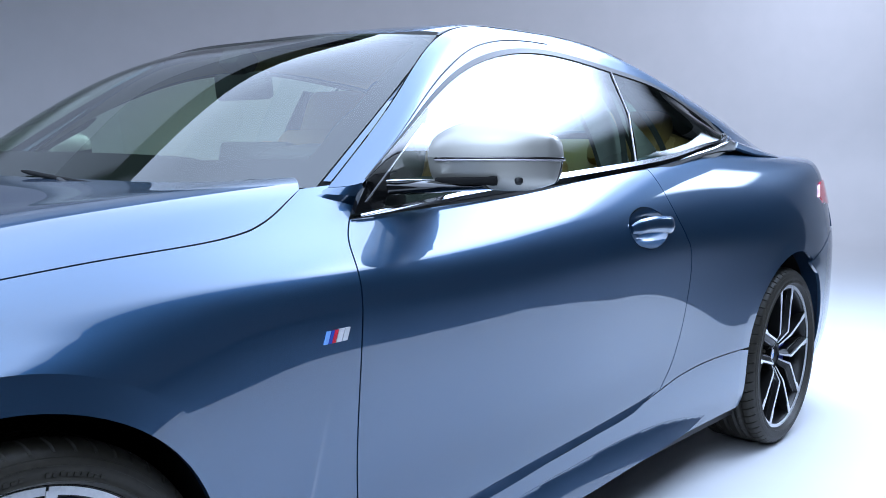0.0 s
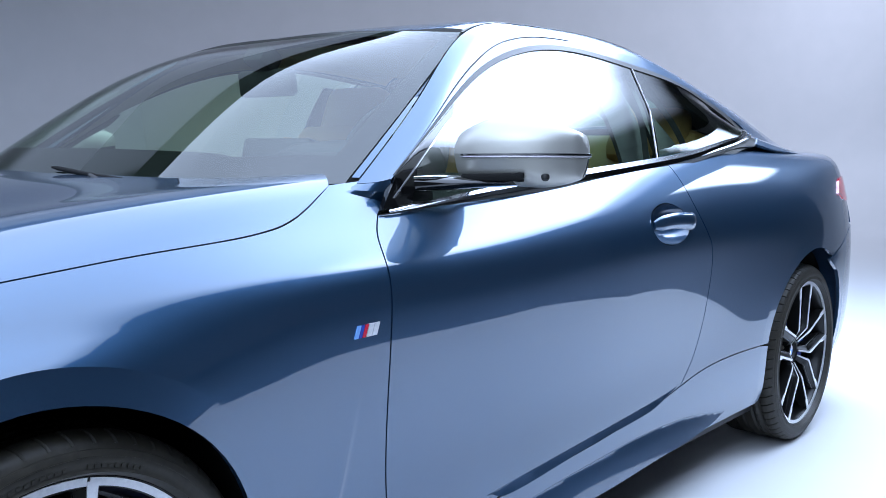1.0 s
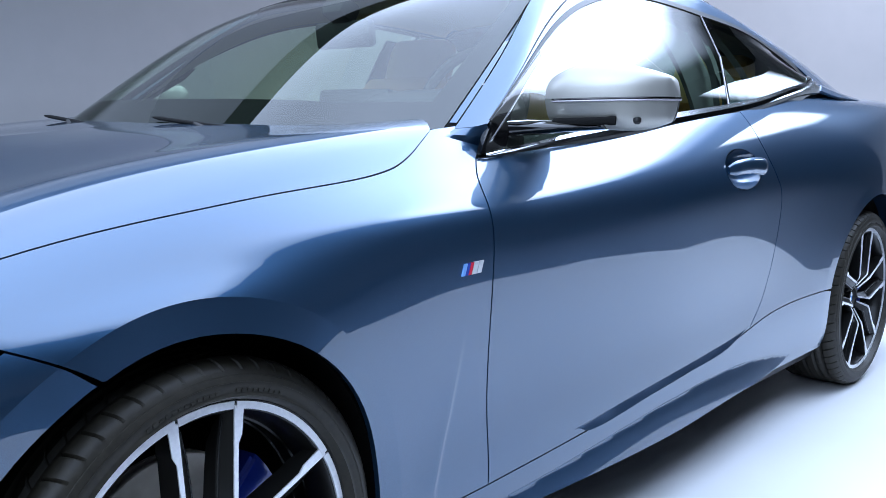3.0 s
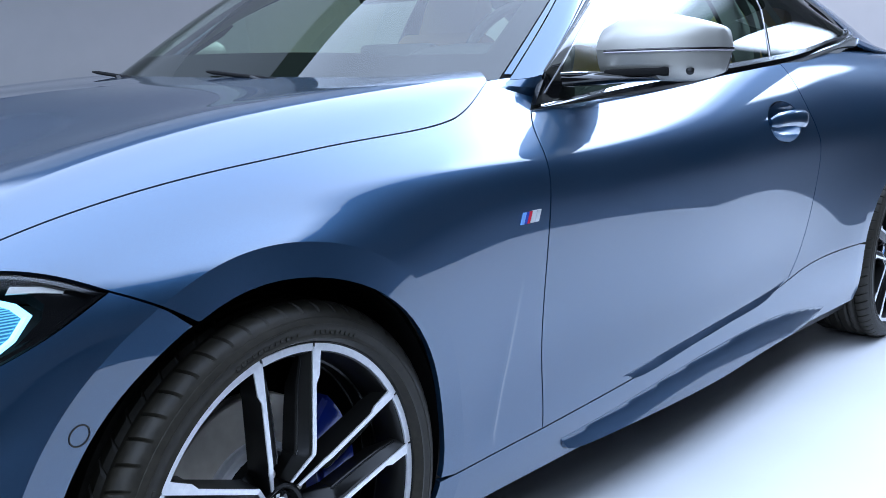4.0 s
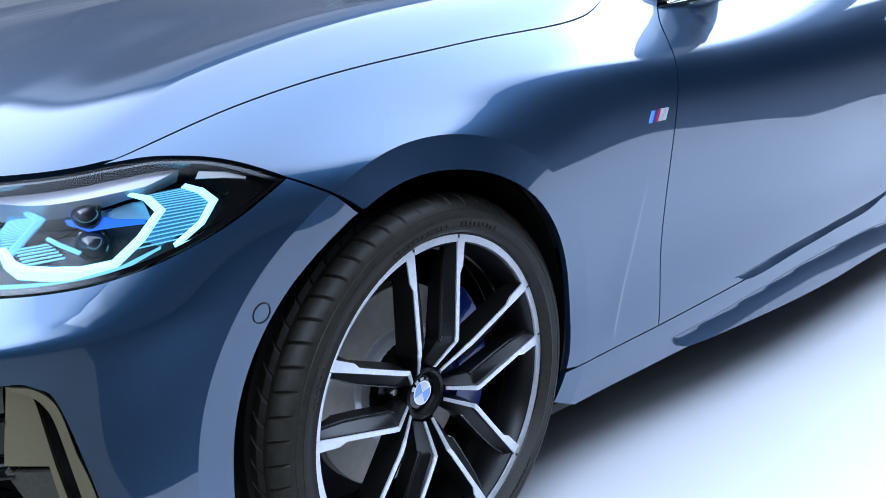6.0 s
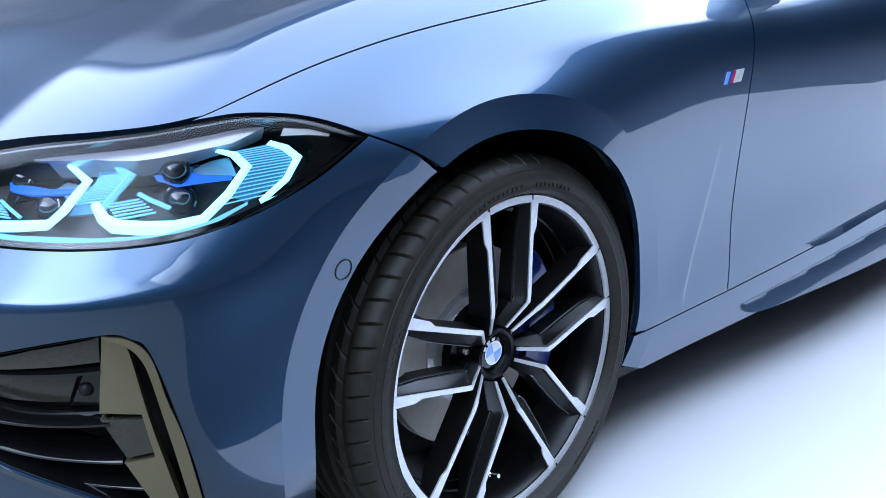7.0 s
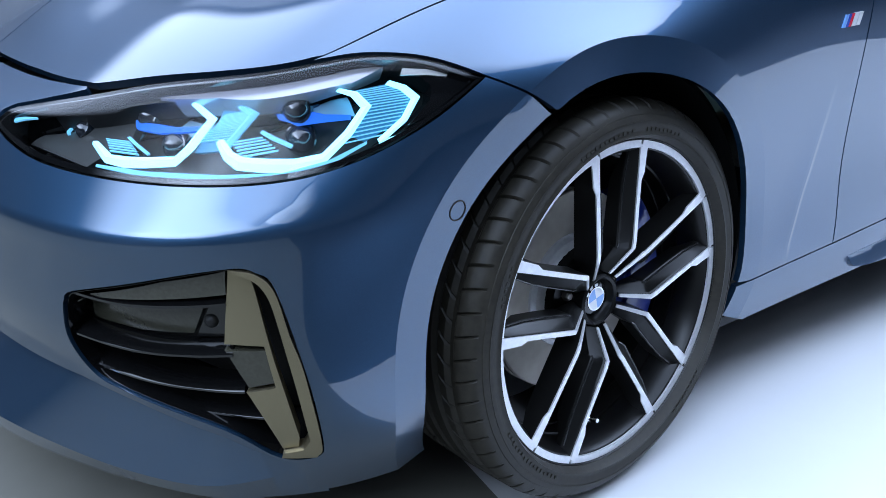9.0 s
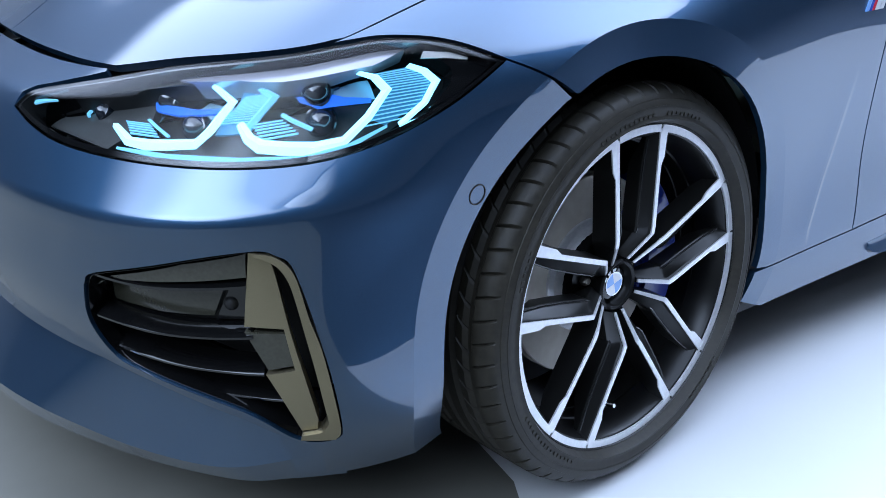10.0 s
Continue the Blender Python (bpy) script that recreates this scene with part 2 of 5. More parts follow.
def sheet(outer, holes=(), step=0.025, gap=0.0018, creases=(), dots=()):
    """A flat triangle mesh of the region: points, triangles and border loops."""
    from mathutils.geometry import delaunay_2d_cdt
    loops = [inset(evened(outer, step * 0.7), gap)] + [inset(evened(h, step * 0.7), -gap) for h in holes]
    lo, hi = loops[0].min(0), loops[0].max(0)
    gx, gy = np.meshgrid(np.arange(lo[0] + step / 2, hi[0], step), np.arange(lo[1] + step / 2, hi[1], step), indexing="ij")
    grid = np.c_[gx.ravel(), gy.ravel()]
    ok = inside(grid, loops[0])
    for h in loops[1:]:
        ok &= ~inside(grid, h)
    grid = grid[ok]
    rim = np.vstack(loops)
    if len(grid):
        far = np.array([((rim - g) ** 2).sum(1).min() for g in grid]) > (0.45 * step) ** 2
        grid = grid[far]
    more = [evened(c, step * 0.7, False) for c in creases]
    more = [c[inside(c, loops[0])] for c in more]
    more = [c for c in more if len(c) > 1]
    extra = [np.array(d, float) for d in dots if len(d)]
    if extra:
        extra = [np.vstack(extra)]
        extra = [extra[0][inside(extra[0], loops[0])]]
    near = np.vstack(more + extra) if more or extra else np.zeros((0, 2))
    if len(near) and len(grid):
        grid = grid[np.array([((near - g) ** 2).sum(1).min() for g in grid]) > (0.4 * step) ** 2]
    pts = np.vstack([rim] + more + extra + [grid])
    edges, at = [], 0
    for l in loops:
        edges += [(at + i, at + (i + 1) % len(l)) for i in range(len(l))]
        at += len(l)
    for c in more:
        edges += [(at + i, at + i + 1) for i in range(len(c) - 1) if np.linalg.norm(c[i + 1] - c[i]) < 2 * step]
        at += len(c)
    v, _, tris, origin, *_ = delaunay_2d_cdt([Vector(p) for p in pts], edges, [], 0, 1e-7)
    v = np.array([tuple(p) for p in v])
    tris = np.array([t for t in tris if len(t) == 3])
    mid = v[tris].mean(1)
    ok = inside(mid, loops[0])
    for h in loops[1:]:
        ok &= ~inside(mid, h)
    tris = tris[ok]
    turn = np.cross(v[tris[:, 1]] - v[tris[:, 0]], v[tris[:, 2]] - v[tris[:, 0]])
    tris[turn < 0] = tris[turn < 0][:, ::-1]
    where = {}
    for new_i, olds in enumerate(origin):
        for o in olds:
            where[o] = new_i
    rings, at = [], 0
    for l in loops:
        rings.append([where[at + i] for i in range(len(l))])
        at += len(l)
    return v, tris, rings


def panel(name, skin, outer, material, parent=None, label="", holes=(), sides=(-1,), step=0.025, flange=0.012, out=0.0, gap=0.0018, shell=0.0, creases=(), dots=()):
    """A panel of a skin, bounded in u, v, with edges turned in. sides: -1 the car's left half, 1 its right half."""
    uv, tris, rings = sheet(outer, holes, step, gap, creases, dots)
    place, normal, du, dv = skin.at(uv)
    lip = np.zeros(len(tris), bool)
    if callable(out):
        slopes = [(out(uv + step_uv) - out(uv - step_uv)) / 0.004 for step_uv in (np.array([0.002, 0]), np.array([0, 0.002]))]
        tilted = normal - sum(d / (d * d).sum(1)[:, None] * s[:, None] for d, s in zip((du, dv), slopes))
        place, normal = place + normal * out(uv)[:, None], tilted / np.linalg.norm(tilted, axis=1)[:, None]
        out = 0.0
    other = normal
    if creases:
        other = skin.at(uv, np.ones(len(uv), bool))[1]
        mid = skin.at(uv[tris].mean(1))[0]
        for cx, cz, r0, r1, lean in skin.rings:
            lip |= np.hypot(mid[:, 0] - cx, mid[:, 2] - cz) < r1
    place = place + normal * (out(uv)[:, None] if callable(out) else out)
    verts, faces, norms = [], [], []
    for side in sides:
        m = np.array([1, side, 1])
        p, n, base = place * m, normal * m, len(verts)
        # find which way round the triangles show outwards
        t = tris[len(tris) // 2]
        flip = np.cross(p[t[1]] - p[t[0]], p[t[2]] - p[t[0]]) @ n[t[0]] < 0
        verts += p.tolist()
        o = other * m
        for t, ring_side in zip(tris, lip):
            t = t[::-1] if flip else t
            faces.append([base + int(i) for i in t])
            norms += [o[i] if ring_side else n[i] for i in t]
        if shell:
            back = len(verts)
            verts += (p - n * shell).tolist()
            for t in tris:
                t = t if flip else t[::-1]
                faces.append([back + int(i) for i in t])
                norms += [-n[i] for i in t]
        depth = shell or flange
        if depth:
            for ring in rings:
                deep = len(verts)
                k = len(ring)
                verts += (p[ring] - n[ring] * depth).tolist() + p[ring].tolist()
                for i in range(k):
                    j = (i + 1) % k
                    q = [deep + k + i, deep + k + j, deep + j, deep + i]
                    a, b = p[ring[j]] - p[ring[i]], -n[ring[i]]
                    fn = np.cross(a, b)
                    if flip:
                        q = q[::-1]
                        fn = -fn
                    faces.append(q[::-1])
                    norms += [tuple(-fn / (np.linalg.norm(fn) + 1e-9))] * 4
    me = bpy.data.meshes.new(name)
    me.from_pydata(verts, [], faces)
    for f in me.polygons:
        f.use_smooth = True
    me.normals_split_custom_set([tuple(n) for n in norms])
    me.materials.append(material)
    ob = new(name, me)
    if parent:
        ob.parent = parent
    if label:
        tagged(ob, label)
    return ob


def tube(name, path, radius, material, parent=None, label="", flat=1.0, up=(0, 0, 1), n=10, closed=False):
    """A rod along the path, its section flattened along up."""
    p = np.array(path, float)
    k = len(p)
    bm = bmesh.new()
    rings = []
    for i in range(k):
        a = p[(i - 1) % k if closed else max(i - 1, 0)]
        b = p[(i + 1) % k if closed else min(i + 1, k - 1)]
        d = Vector(b - a).normalized()
        s = d.cross(Vector(up))
        s = s.normalized() if s.length > 1e-4 else Vector((1, 0, 0))
        w = s.cross(d).normalized()
        r = radius[i] if isinstance(radius, (list, tuple, np.ndarray)) else radius
        rings.append([bm.verts.new(Vector(p[i]) + s * r * math.cos(t) + w * r * flat * math.sin(t)) for t in np.linspace(0, 2 * math.pi, n, endpoint=False)])
    pairs = list(zip(rings[:-1], rings[1:])) + ([(rings[-1], rings[0])] if closed else [])
    for r0, r1 in pairs:
        for i in range(n):
            bm.faces.new((r0[i], r0[(i + 1) % n], r1[(i + 1) % n], r1[i]))
    if not closed:
        bm.faces.new(rings[0][::-1])
        bm.faces.new(rings[-1])
    bmesh.ops.recalc_face_normals(bm, faces=bm.faces)
    return part(name, bm, material, parent, label)


def turned(profile, n=64, axis="y"):
    """A bmesh turned round the y axis from pairs (radius, y)."""
    bm = bmesh.new()
    rings = [[bm.verts.new((r * math.cos(t), y, r * math.sin(t))) for t in np.linspace(0, 2 * math.pi, n, endpoint=False)] for r, y in profile]
    for r0, r1 in zip(rings[:-1], rings[1:]):
        for i in range(n):
            bm.faces.new((r0[i], r0[(i + 1) % n], r1[(i + 1) % n], r1[i]))
    bmesh.ops.recalc_face_normals(bm, faces=bm.faces)
    return bm


def boxed(bm, size, m=Matrix(), bevel=0.0):
    """Adds a box of that size to bm, with rounded edges."""
    made = bmesh.ops.create_cube(bm, size=1.0, matrix=m @ Matrix.Diagonal((*size, 1)))
    if bevel:
        edges = list({e for v in made["verts"] for e in v.link_edges})
        bmesh.ops.bevel(bm, geom=edges, offset=bevel, segments=2, affect="EDGES", profile=0.5)
    return bm


class Deep:
    """A skin moved inwards by a depth."""
    def __init__(self, skin, depth):
        self.skin, self.depth, self.rings = skin, depth, ()

    def at(self, uv, lip=None):
        p, n, du, dv = self.skin.at(uv)
        return p - n * self.depth, n, du, dv


def ribbon(name, skin, line, width, material, parent=None, label="", depth=0.0, thick=0.003, sides=(-1,), ridge=0.0):
    """A flat strip that follows a line of u, v points on a skin. width: one number, or one for each end and point."""
    uv = np.array(line, float)
    wide = np.interp(np.linspace(0, 1, len(uv)), np.linspace(0, 1, np.size(width)), np.atleast_1d(width))
    d = np.gradient(uv, axis=0)
    across = np.c_[-d[:, 1], d[:, 0]] / (np.linalg.norm(d, axis=1)[:, None] + 1e-9)
    bm = bmesh.new()
    for side_sign in sides:
        m = np.array([1, side_sign, 1])
        cols = []
        for off, up in ((-0.5, 0), (0.0, ridge), (0.5, 0)):
            p, n, _, _ = skin.at(uv + across * wide[:, None] * off)
            cols.append([bm.verts.new(q) for q in (p - n * (depth - up)) * m])
        low = []
        for off in (-0.5, 0.5):
            p, n, _, _ = skin.at(uv + across * wide[:, None] * off)
            low.append([bm.verts.new(q) for q in (p - n * (depth + thick)) * m])
        for i in range(len(uv) - 1):
            for a, b in ((cols[0], cols[1]), (cols[1], cols[2]), (cols[2], low[1]), (low[1], low[0]), (low[0], cols[0])):
                bm.faces.new((a[i], a[i + 1], b[i + 1], b[i]))
        for i in (0, -1):
            bm.faces.new([cols[0][i], cols[1][i], cols[2][i], low[1][i], low[0][i]])
    bmesh.ops.recalc_face_normals(bm, faces=bm.faces)
    return part(name, bm, material, parent, label, smooth=False)


def wall_strip(name, skin, outline, d0, d1, material, parent=None, sides=(-1,)):
    """The side wall between two depths along a closed outline."""
    p, n, _, _ = skin.at(outline)
    bm = bmesh.new()
    for side_sign in sides:
        m = np.array([1, side_sign, 1])
        a = [bm.verts.new(q) for q in (p - n * d0) * m]
        b = [bm.verts.new(q) for q in (p - n * d1) * m]
        k = len(a)
        for i in range(k):
            bm.faces.new((a[i], a[(i + 1) % k], b[(i + 1) % k], b[i]))
    bmesh.ops.recalc_face_normals(bm, faces=bm.faces)
    return part(name, bm, material, parent, smooth=False)


def loft(name, rails, material, parent=None, label="", sides=(-1,)):
    """A ruled sheet between lines of points with equal counts, each band smooth on its own."""
    bm = bmesh.new()
    for side_sign in sides:
        m = np.array([1, side_sign, 1])
        for a, b in zip(rails[:-1], rails[1:]):
            va, vb = [bm.verts.new(q) for q in np.array(a) * m], [bm.verts.new(q) for q in np.array(b) * m]
            for i in range(len(va) - 1):
                bm.faces.new((va[i], va[i + 1], vb[i + 1], vb[i]))
    bmesh.ops.recalc_face_normals(bm, faces=bm.faces)
    return part(name, bm, material, parent, label)


# ---- body surface: cubic rails run round the car, x to the rear, w to the side, z up ----
def cardinal(knots):
    """Natural cubic spline basis over the knots: a function that gives values and slopes."""
    k = np.asarray(knots, float)
    n, h = len(k), np.diff(k)
    a, b = np.eye(n), np.zeros((n, n))
    for i in range(1, n - 1):
        a[i, i - 1:i + 2] = h[i - 1], 2 * (h[i - 1] + h[i]), h[i]
        b[i, i - 1:i + 2] = 6 / h[i - 1], -6 / h[i - 1] - 6 / h[i], 6 / h[i]
    bend, eye = np.linalg.solve(a, b), np.eye(n)

    def at(t):
        t = np.atleast_1d(np.asarray(t, float))
        i = np.clip(np.searchsorted(k, t) - 1, 0, n - 2)
        hh = h[i][:, None]
        p, q = (k[i + 1] - t)[:, None] / hh, (t - k[i])[:, None] / hh
        val = p * eye[i] + q * eye[i + 1] + ((p**3 - p) * bend[i] + (q**3 - q) * bend[i + 1]) * hh**2 / 6
        slope = (eye[i + 1] - eye[i]) / hh + ((1 - 3 * p**2) * bend[i] + (3 * q**2 - 1) * bend[i + 1]) * hh / 6
        return val, slope
    return at


class Skin:
    """A smooth surface through rails; each rail is a list of x, w, z triples at common stations."""
    def __init__(self, rails, u, v):
        self.grid = np.array([np.reshape(r, (-1, 3)) for r in rails], float)
        self.bu, self.bv, self.u, self.v = cardinal(u), cardinal(v), np.array(u, float), np.array(v, float)

    def at(self, uv):
        uv = np.atleast_2d(np.asarray(uv, float))
        (a, da), (b, db) = self.bu(uv[:, 0]), self.bv(uv[:, 1])
        place = np.einsum("mk,mn,knc->mc", b, a, self.grid)
        du, dv = np.einsum("mk,mn,knc->mc", b, da, self.grid), np.einsum("mk,mn,knc->mc", db, a, self.grid)
        n = np.cross(dv, du)
        return place, n / (np.linalg.norm(n, axis=1)[:, None] + 1e-12), du, dv

    def find(self, axes, goal, low=None, high=None):
        """The u, v at which two of the coordinates have the wanted values."""
        low = (self.u[0], self.v[0]) if low is None else low
        high = (self.u[-1], self.v[-1]) if high is None else high
        uu, vv = np.meshgrid(np.linspace(low[0], high[0], 160), np.linspace(low[1], high[1], 50), indexing="ij")
        table = np.c_[uu.ravel(), vv.ravel()]
        shown = self.at(table)[0][:, axes]
        out = []
        for g in np.atleast_2d(goal):
            x = table[((shown - g) ** 2).sum(1).argmin()].copy()
            for _ in range(6):
                p, _, du, dv = self.at(x)
                jac = np.array([du[0][axes], dv[0][axes]]).T
                if abs(np.linalg.det(jac)) > 1e-5:
                    x += np.clip(np.linalg.solve(jac, g - p[0][axes]), -0.05, 0.05)
            out.append(x)
        return np.array(out)


LEVELS = [0.18, 0.30, 0.44, 0.58, 0.68, 0.79, 0.91, 1.01]
# stations: nose, four round the front corner, then along the side to the tail
RAILS = [
    [-0.865, 0, 0.19, -0.845, 0.32, 0.19, -0.745, 0.57, 0.185, -0.635, 0.735, 0.18, -0.50, 0.822, 0.18, -0.35, 0.85, 0.18, -0.02, 0.865, 0.18, 0.36, 0.855, 0.185,
     0.70, 0.855, 0.188, 1.40, 0.855, 0.195, 2.20, 0.865, 0.21, 2.80, 0.88, 0.22, 3.25, 0.86, 0.24, 3.60, 0.74, 0.28, 3.75, 0.40, 0.30, 3.78, 0, 0.30],
    [-0.835, 0, 0.30, -0.81, 0.33, 0.30, -0.735, 0.59, 0.30, -0.64, 0.775, 0.30, -0.53, 0.878, 0.30, -0.36, 0.903, 0.30, -0.02, 0.895, 0.30, 0.36, 0.872, 0.29,
     0.70, 0.868, 0.29, 1.40, 0.872, 0.30, 2.20, 0.880, 0.31, 2.80, 0.905, 0.31, 3.25, 0.885, 0.33, 3.62, 0.76, 0.36, 3.79, 0.40, 0.38, 3.82, 0, 0.38],
    [-0.855, 0, 0.44, -0.835, 0.33, 0.44, -0.772, 0.608, 0.44, -0.672, 0.796, 0.44, -0.543, 0.887, 0.44, -0.36, 0.908, 0.44, -0.02, 0.908, 0.44, 0.36, 0.872, 0.42,
     0.70, 0.862, 0.42, 1.40, 0.866, 0.43, 2.20, 0.881, 0.45, 2.80, 0.918, 0.45, 3.25, 0.90, 0.46, 3.62, 0.77, 0.48, 3.80, 0.40, 0.49, 3.83, 0, 0.49],
    [-0.855, 0, 0.57, -0.835, 0.33, 0.57, -0.778, 0.615, 0.57, -0.68, 0.802, 0.575, -0.54, 0.885, 0.58, -0.36, 0.906, 0.585, -0.02, 0.914, 0.60, 0.36, 0.885, 0.58,
     0.70, 0.868, 0.57, 1.40, 0.872, 0.575, 2.20, 0.885, 0.59, 2.80, 0.925, 0.60, 3.25, 0.905, 0.60, 3.62, 0.77, 0.62, 3.80, 0.40, 0.62, 3.83, 0, 0.62],
    [-0.80, 0, 0.66, -0.785, 0.33, 0.66, -0.718, 0.595, 0.66, -0.622, 0.776, 0.664, -0.495, 0.862, 0.674, -0.34, 0.903, 0.69, -0.02, 0.916, 0.72, 0.36, 0.893, 0.71,
     0.70, 0.880, 0.71, 1.40, 0.886, 0.725, 2.20, 0.895, 0.74, 2.80, 0.925, 0.75, 3.25, 0.90, 0.76, 3.60, 0.77, 0.77, 3.78, 0.40, 0.78, 3.81, 0, 0.78],
    [-0.74, 0, 0.70, -0.725, 0.33, 0.70, -0.665, 0.59, 0.71, -0.575, 0.76, 0.725, -0.465, 0.845, 0.745, -0.32, 0.874, 0.765, -0.02, 0.872, 0.798, 0.36, 0.878, 0.825,
     0.70, 0.868, 0.835, 1.40, 0.880, 0.86, 2.20, 0.890, 0.88, 2.80, 0.905, 0.90, 3.25, 0.87, 0.91, 3.56, 0.75, 0.92, 3.74, 0.40, 0.93, 3.77, 0, 0.93],
    [-0.66, 0, 0.735, -0.645, 0.33, 0.735, -0.60, 0.58, 0.75, -0.53, 0.735, 0.765, -0.44, 0.81, 0.785, -0.31, 0.818, 0.823, -0.02, 0.812, 0.8745, 0.36, 0.812, 0.9055,
     0.70, 0.787, 0.929, 1.40, 0.795, 0.99, 2.20, 0.800, 1.045, 2.80, 0.80, 1.06, 3.25, 0.79, 1.06, 3.54, 0.71, 1.06, 3.70, 0.40, 1.06, 3.73, 0, 1.06],
    [-0.56, 0, 0.80, -0.55, 0.31, 0.79, -0.52, 0.53, 0.80, -0.47, 0.66, 0.81, -0.39, 0.73, 0.835, -0.28, 0.735, 0.868, -0.01, 0.735, 0.922, 0.38, 0.755, 0.965,
     0.72, 0.735, 0.995, 1.40, 0.74, 1.02, 2.20, 0.73, 1.08, 2.80, 0.70, 1.09, 3.25, 0.68, 1.085, 3.45, 0.62, 1.08, 3.60, 0.38, 1.08, 3.63, 0, 1.08],
]


def wrapped(rails):
    """Adds the mirrored first stations beyond the nose, so that the surface is level there."""
    out = []
    for r in rails:
        p = np.reshape(r, (-1, 3))
        out.append(np.concatenate([p[[2, 1]] * (1, -1, 1), p]))
    return out


BODY_RAILS = wrapped(RAILS)
reach = np.array([-0.618, -0.331, 0, 0.331, 0.618, 0.828, 0.992, 1.165, 1.505, 1.887, 2.227, 2.927, 3.727, 4.329, 4.779, 5.174, 5.585, 5.986])
body = Skin(BODY_RAILS, reach, LEVELS)


class Flank(Skin):
    """The body with a flat lip round each wheel opening: rings of (x, z, inner, outer radius, lean)."""
    rings, edge = (), ()

    def lips(self):
        made = []
        for cx, cz, r0, r1, lean in self.rings:
            a = np.radians(np.linspace(-40, 220, 230))
            uv = self.find([0, 2], np.c_[cx + r1 * np.cos(a), cz + r1 * np.sin(a)], (0.9, 0.1), (4.95, 1.0))
            made.append((a, super().at(uv)[0][:, 1], uv))
        self.edge = made

    def at(self, uv, lip=None):
        p, n, du, dv = super().at(uv)
        for (cx, cz, r0, r1, lean), e in zip(self.rings, self.edge):
            x, z = p[:, 0] - cx, p[:, 2] - cz
            rad, ang = np.hypot(x, z), np.arctan2(z, x)
            ang = np.where(ang < -1.6, ang + 2 * np.pi, ang)
            on = (rad < r1 - 3e-4) if lip is None else (rad < r1 + 3e-4) & lip
            on &= (rad > r0 - 0.05) & (ang > np.radians(-38)) & (ang < np.radians(218)) & (p[:, 1] > 0.5)
            if not on.any():
                continue
            w = np.interp(ang, e[0], e[1])
            dw = (np.interp(ang + 0.03, e[0], e[1]) - np.interp(ang - 0.03, e[0], e[1])) / 0.06
            w2 = w + lean * (r1 - rad)
            fx, fz = -dw * z / rad**2 - lean * x / rad, dw * x / rad**2 - lean * z / rad
            m = np.stack([-fx, np.ones_like(fx), -fz], 1)
            m /= np.linalg.norm(m, axis=1)[:, None]
            p[:, 1] = np.where(on, w2, p[:, 1])
            n = np.where(on[:, None], m, n)
        return p, n, du, dv


# a sharp ridge runs round the bumper just above the intakes
def ridge_rows():
    low, high, plain_a, plain_b = (body.at([(u, v) for u in reach])[0] for v in (0.58, 0.68, 0.598, 0.620))
    corner = low + (0, 0, 0.021)
    keep = np.interp(np.abs(reach), [0.95, 1.05, 1.2, 1.4], [1, 0.8, 0.3, 0])[:, None]
    a, b = corner - (0, 0, 0.004), corner + (high - corner) * 0.2
    return [plain_a + (a - plain_a) * keep, plain_b + (b - plain_b) * keep]


RIDGED, RIDGED_LEVELS = BODY_RAILS[:4] + ridge_rows() + BODY_RAILS[4:], LEVELS[:4] + [0.598, 0.620] + LEVELS[4:]
body = Flank(RIDGED, reach, RIDGED_LEVELS)
body.rings = ((-0.015, 0.352, 0.362, 0.416, 0.0), (2.83, 0.362, 0.368, 0.418, 0.04))
body.lips()
nose_skin = Flank(RIDGED, reach, RIDGED_LEVELS)
nose_skin.rings = ((-0.015, 0.352, 0.362, 0.416, -0.10),)
nose_skin.lips()
# ---- end of body surface ----


